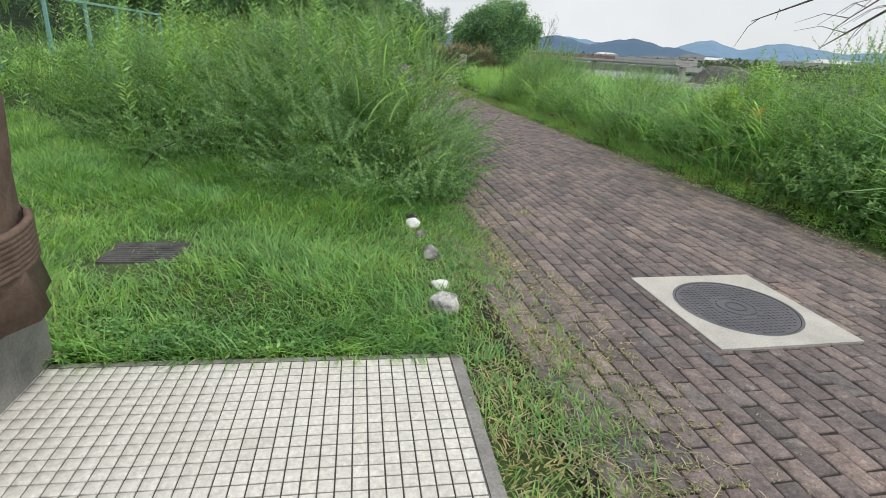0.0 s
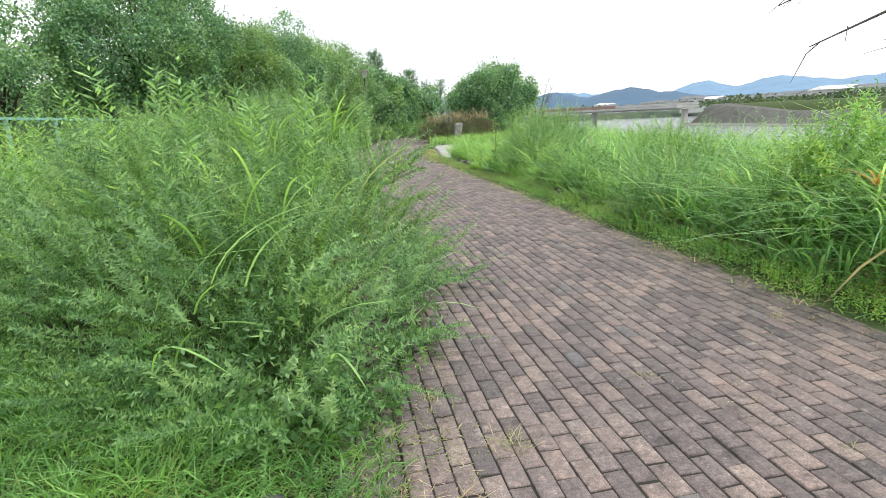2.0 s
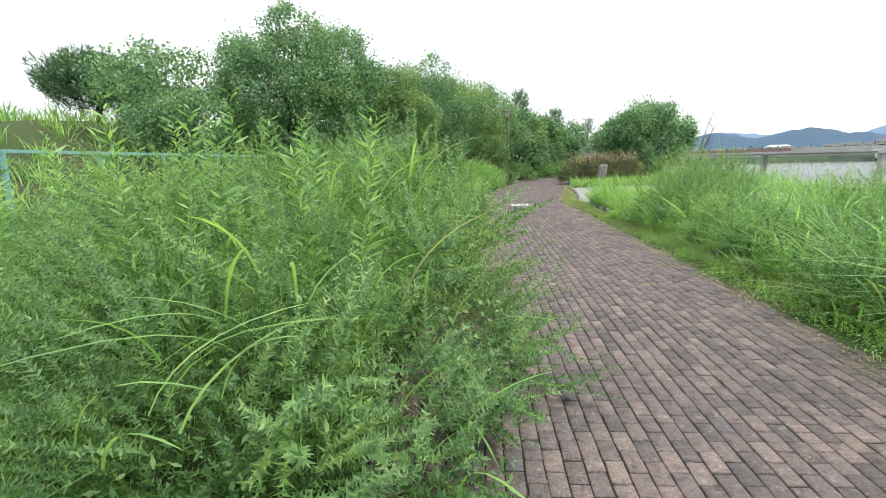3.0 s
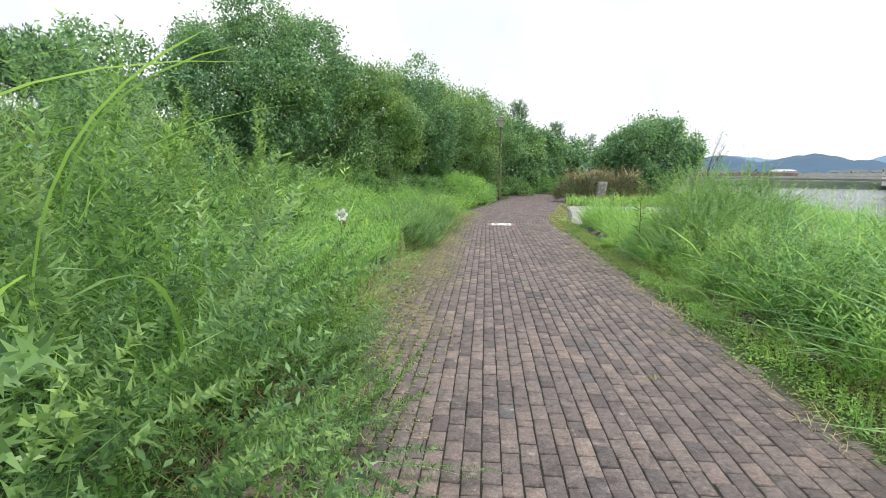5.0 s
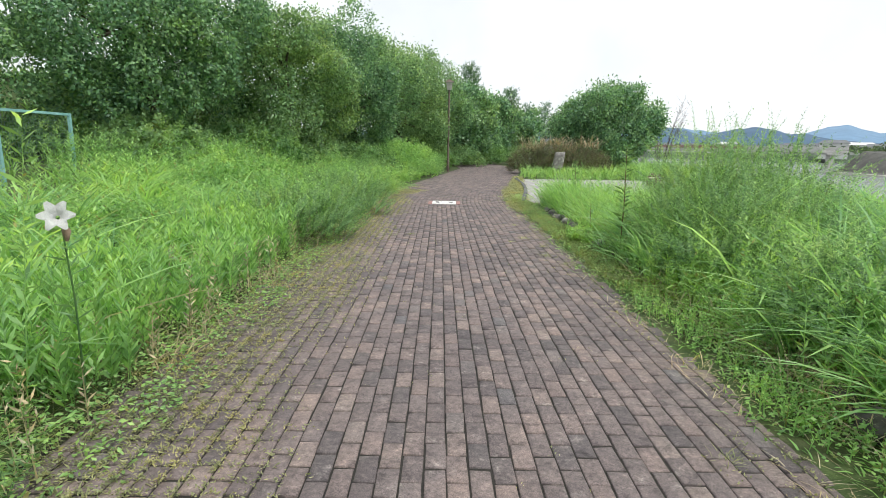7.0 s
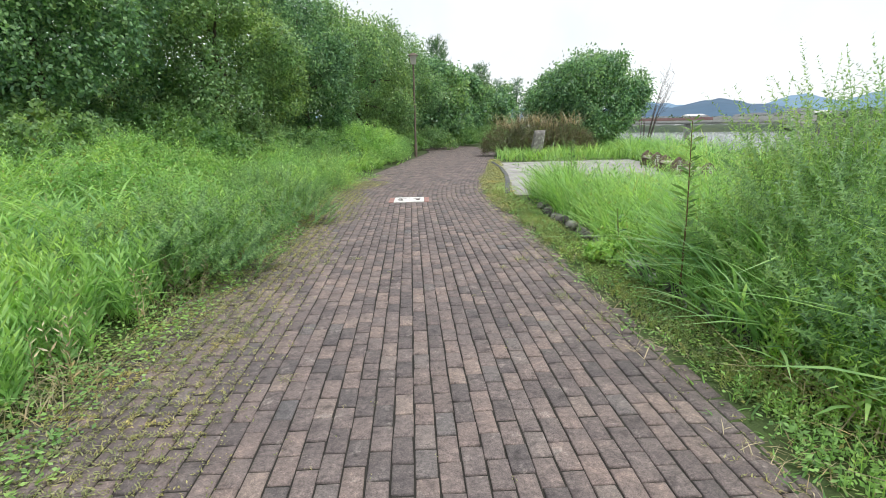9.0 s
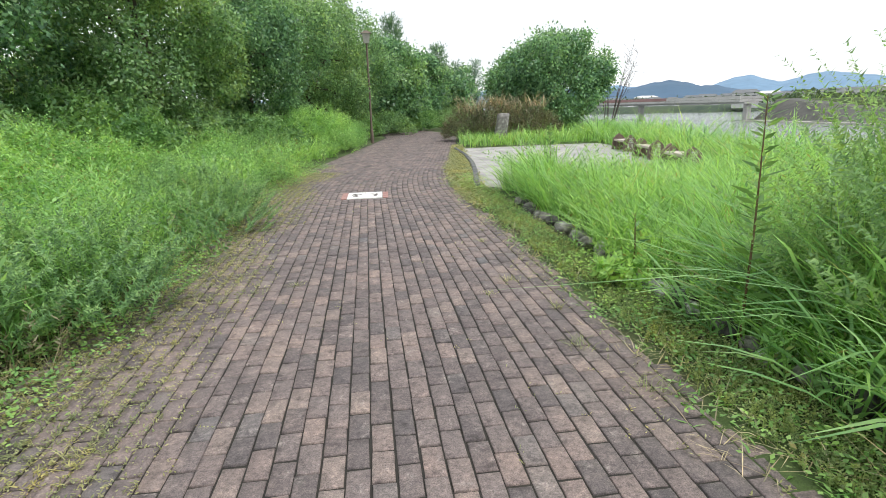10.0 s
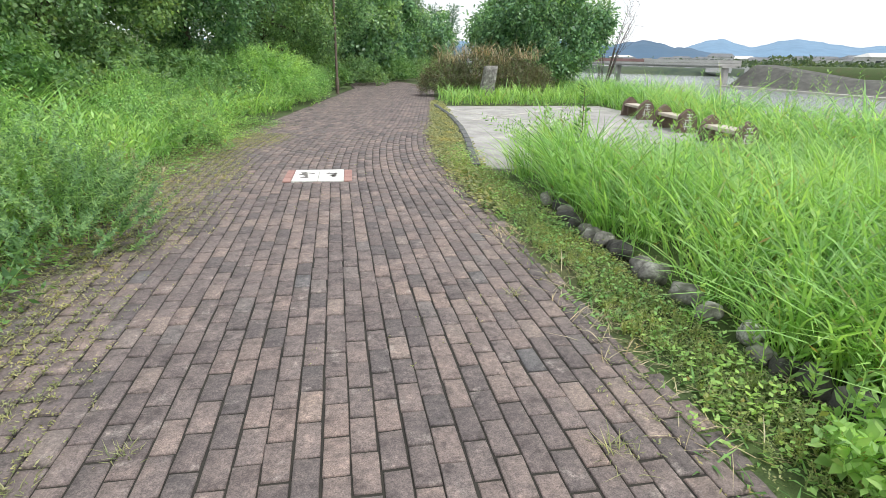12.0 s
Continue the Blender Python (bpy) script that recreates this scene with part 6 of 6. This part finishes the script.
def joint_moss(n, y0, y1, chance, name, mat, size):
    """Small flat growth that follows the joints between the bricks."""
    y = RNG.uniform(y0, y1, n)
    u = RNG.integers(0, 36, n) * PW
    cross = RNG.uniform(0, 1, n) < 0.45
    row = np.round((y + 3) / PL * 2) / 2 * PL - 3 - PL / 2
    y = np.where(cross, row + RNG.normal(0, 0.006, n), y)
    u = u + np.where(cross, RNG.uniform(0, PW, n), RNG.normal(0, 0.006, n))
    x = centre(y) + HALF_R - u
    k = RNG.uniform(0, 1, n) < chance(x, y)
    x, y = x[k], y[k]
    k = off_platform(x, y) & ~((np.abs(x - 2.63) < 0.5) & (np.abs(y - 2.735) < 0.52))
    x, y = x[k], y[k]
    per = 4
    m = len(x) * per
    p = np.repeat(np.stack([x, y, np.full(len(x), -0.004)], -1), per, 0) + np.stack([RNG.normal(0, 0.013, m), RNG.normal(0, 0.013, m), RNG.uniform(0, 0.022, m)], -1)
    a = RNG.uniform(0, 6.283, m)
    lv, lq = leaves(p, np.stack([np.cos(a), np.sin(a), RNG.uniform(0, 0.9, m)], -1), size * RNG.uniform(0.6, 1.5, m), size * 0.45, RNG.normal(size=(m, 3)) * 0.4 + np.array([0, 0, 1.0]))
    put(name, mesh_from(name, lv, lq), mat, label="yellow-green moss and sprouts along the brick joints", category="moss", kind="stuff")


joint_moss(30000, -1.5, 12, lambda x, y: smooth01(1.85, 1.2, x + 0.22 * wobble(x, y, 1.6, 2)) * (0.3 + 0.7 * (wobble(x, y, 2.4, 1) > -0.15)), "joint_moss", M_MOSS, 0.017)
joint_moss(90000, 9, 28, lambda x, y: smooth01(-1.3, -0.6, edge_d(x, y)[0] + 0.22 * wobble(x, y, 1.2, 2)), "joint_moss", M_MOSS, 0.018)
joint_moss(36000, -1, 30, lambda x, y: 0.55 * smooth01(-0.45, 0.0, edge_d(x, y)[1] + 0.2 * wobble(x, y, 1.4, 6)), "joint_moss", M_MOSS, 0.019)
joint_moss(20000, -1, 30, lambda x, y: 0.10 * (wobble(x, y, 1.9, 3) > 0.25), "joint_moss", M_MOSS, 0.014)

# ---- bricks and tiles ----
path = base("path", "dark brown-grey brick path with mossy joints", "path", kind="structure")
ys = np.arange(-3, 62.01, 0.5)
cv = np.concatenate([np.stack([centre(ys) - HALF_L - 0.05, ys, np.full(len(ys), -0.010)], -1), np.stack([centre(ys) + HALF_R + 0.05, ys, np.full(len(ys), -0.010)], -1)])
k = np.arange(len(ys) - 1)
m = len(ys)
put("joint_bed", mesh_from("joint_bed", cv, np.stack([k, k + m, k + m + 1, k + 1], -1)), M_JOINT, path, "dark mossy joints")
bw, bl = 0.1012, 0.2095


def block(name, sx, sy):
    """A paver with worn, bevelled top edges."""
    v = []
    for z, i in ((-0.03, 0.0), (-0.005, 0.0), (0.0, 0.005)):
        v += [(-sx / 2 + i, -sy / 2 + i, z), (sx / 2 - i, -sy / 2 + i, z), (sx / 2 - i, sy / 2 - i, z), (-sx / 2 + i, sy / 2 - i, z)]
    q = [(8, 9, 10, 11)]
    for b in (0, 4):
        q += [(b + j, b + (j + 1) % 4, b + 4 + (j + 1) % 4, b + 4 + j) for j in range(4)]
    return np.array(v), np.array(q)


bv, bq = block("paver", bw, bl)
cols = int((HALF_L + HALF_R) / PW)
rb = np.random.default_rng(3)
paver_meshes = []
for j in range(8):
    wob = rb.normal(0, 1, (4, 3)) * (0.0016, 0.0018, 0.001)
    paver_meshes.append(mesh_from("brick", bv + np.tile(wob, (3, 1)), bq))
    paver_meshes[-1].materials.append(M_BRICK)
spots = []
for j in range(int(64 / PL)):
    for i in range(cols):
        u = HALF_R - (i + 0.5) * PW
        y = -3 + (j + (0.5 if i % 2 else 0.0)) * PL
        x = float(centre(y)) + u
        if abs(x - 2.63) < 0.42 and abs(y - 2.735) < 0.38:
            continue
        if abs(x - 3.05) < 0.35 and abs(y - 23.98) < 0.24:
            continue
        if not off_platform(np.array(x - 0.06), np.array(y - 0.05)):
            continue
        sl = float(centre(y + 0.1) - centre(y - 0.1)) / 0.2
        spots.append((x + rb.normal(0, 0.0013), y + rb.normal(0, 0.0018), float(np.clip(rb.normal(0, 0.002), -0.004, 0.004)), -math.atan(sl) + rb.normal(0, 0.009)))
near = [s for s in spots if abs(s[0] - 3.1) < 0.8 and (17.4 < s[1] < 20.4 or 3.3 < s[1] < 4.6)][:300]
chosen = set(near)
for j, (x, y, z, a) in enumerate(near):
    b = put("brick", paver_meshes[(j * 5 + j // 7) % 8], M_BRICK, path)
    b.matrix_basis = Matrix.Translation((x, y, z)) @ Matrix.Rotation(a, 4, "Z")
rest = np.array([s for s in spots if s not in chosen])
ca, sa = np.cos(rest[:, 3])[:, None], np.sin(rest[:, 3])[:, None]
vx = bv[None, :, 0] * ca - bv[None, :, 1] * sa + rest[:, 0:1]
vy = bv[None, :, 0] * sa + bv[None, :, 1] * ca + rest[:, 1:2]
vz = bv[None, :, 2] + rest[:, 2:3] + np.tile(rb.normal(0, 0.001, (len(rest), 4)), (1, 3))
vx = vx + np.tile(rb.normal(0, 0.0016, (len(rest), 4)), (1, 3))
vy = vy + np.tile(rb.normal(0, 0.0018, (len(rest), 4)), (1, 3))
allv = np.stack([vx, vy, vz], -1).reshape(-1, 3)
allq = (np.arange(len(rest)) * 12)[:, None, None] + bq[None]
put("bricks", mesh_from("bricks", allv, allq.reshape(-1, 4)), M_BRICK, path, "dark brown-grey bricks", kind="stuff")

TP = 0.0605
tv_me = tile_mesh("tile", TP - 0.006, 0.008, 0.0015)
tv_me.materials.append(M_TILE)
tiles = [(-TP * (i + 0.5), -TP * (j + 0.5)) for j in range(66) for i in range(46)]
near_t = [p for p in tiles if p[0] > -TP * 17 and p[1] > -TP * 17][:289]
seen_t = set(near_t)
for x, y in near_t:
    ob = put("tile", tv_me, M_TILE, landing)
    ob.matrix_basis = Matrix.Translation((x, y, 0.017))
far_t = np.array([(x, y, 0.017) for x, y in tiles if (x, y) not in seen_t])
t0 = np.array([v.co[:] for v in tv_me.vertices])
tq = np.array([p.vertices[:] for p in tv_me.polygons])
fv = (far_t[:, None] + t0[None]).reshape(-1, 3)
fq = (np.arange(len(far_t)) * len(t0))[:, None, None] + tq[None]
put("tiles", mesh_from("tiles", fv, fq.reshape(-1, 4)), M_TILE, landing, "white square tiles", kind="stuff")
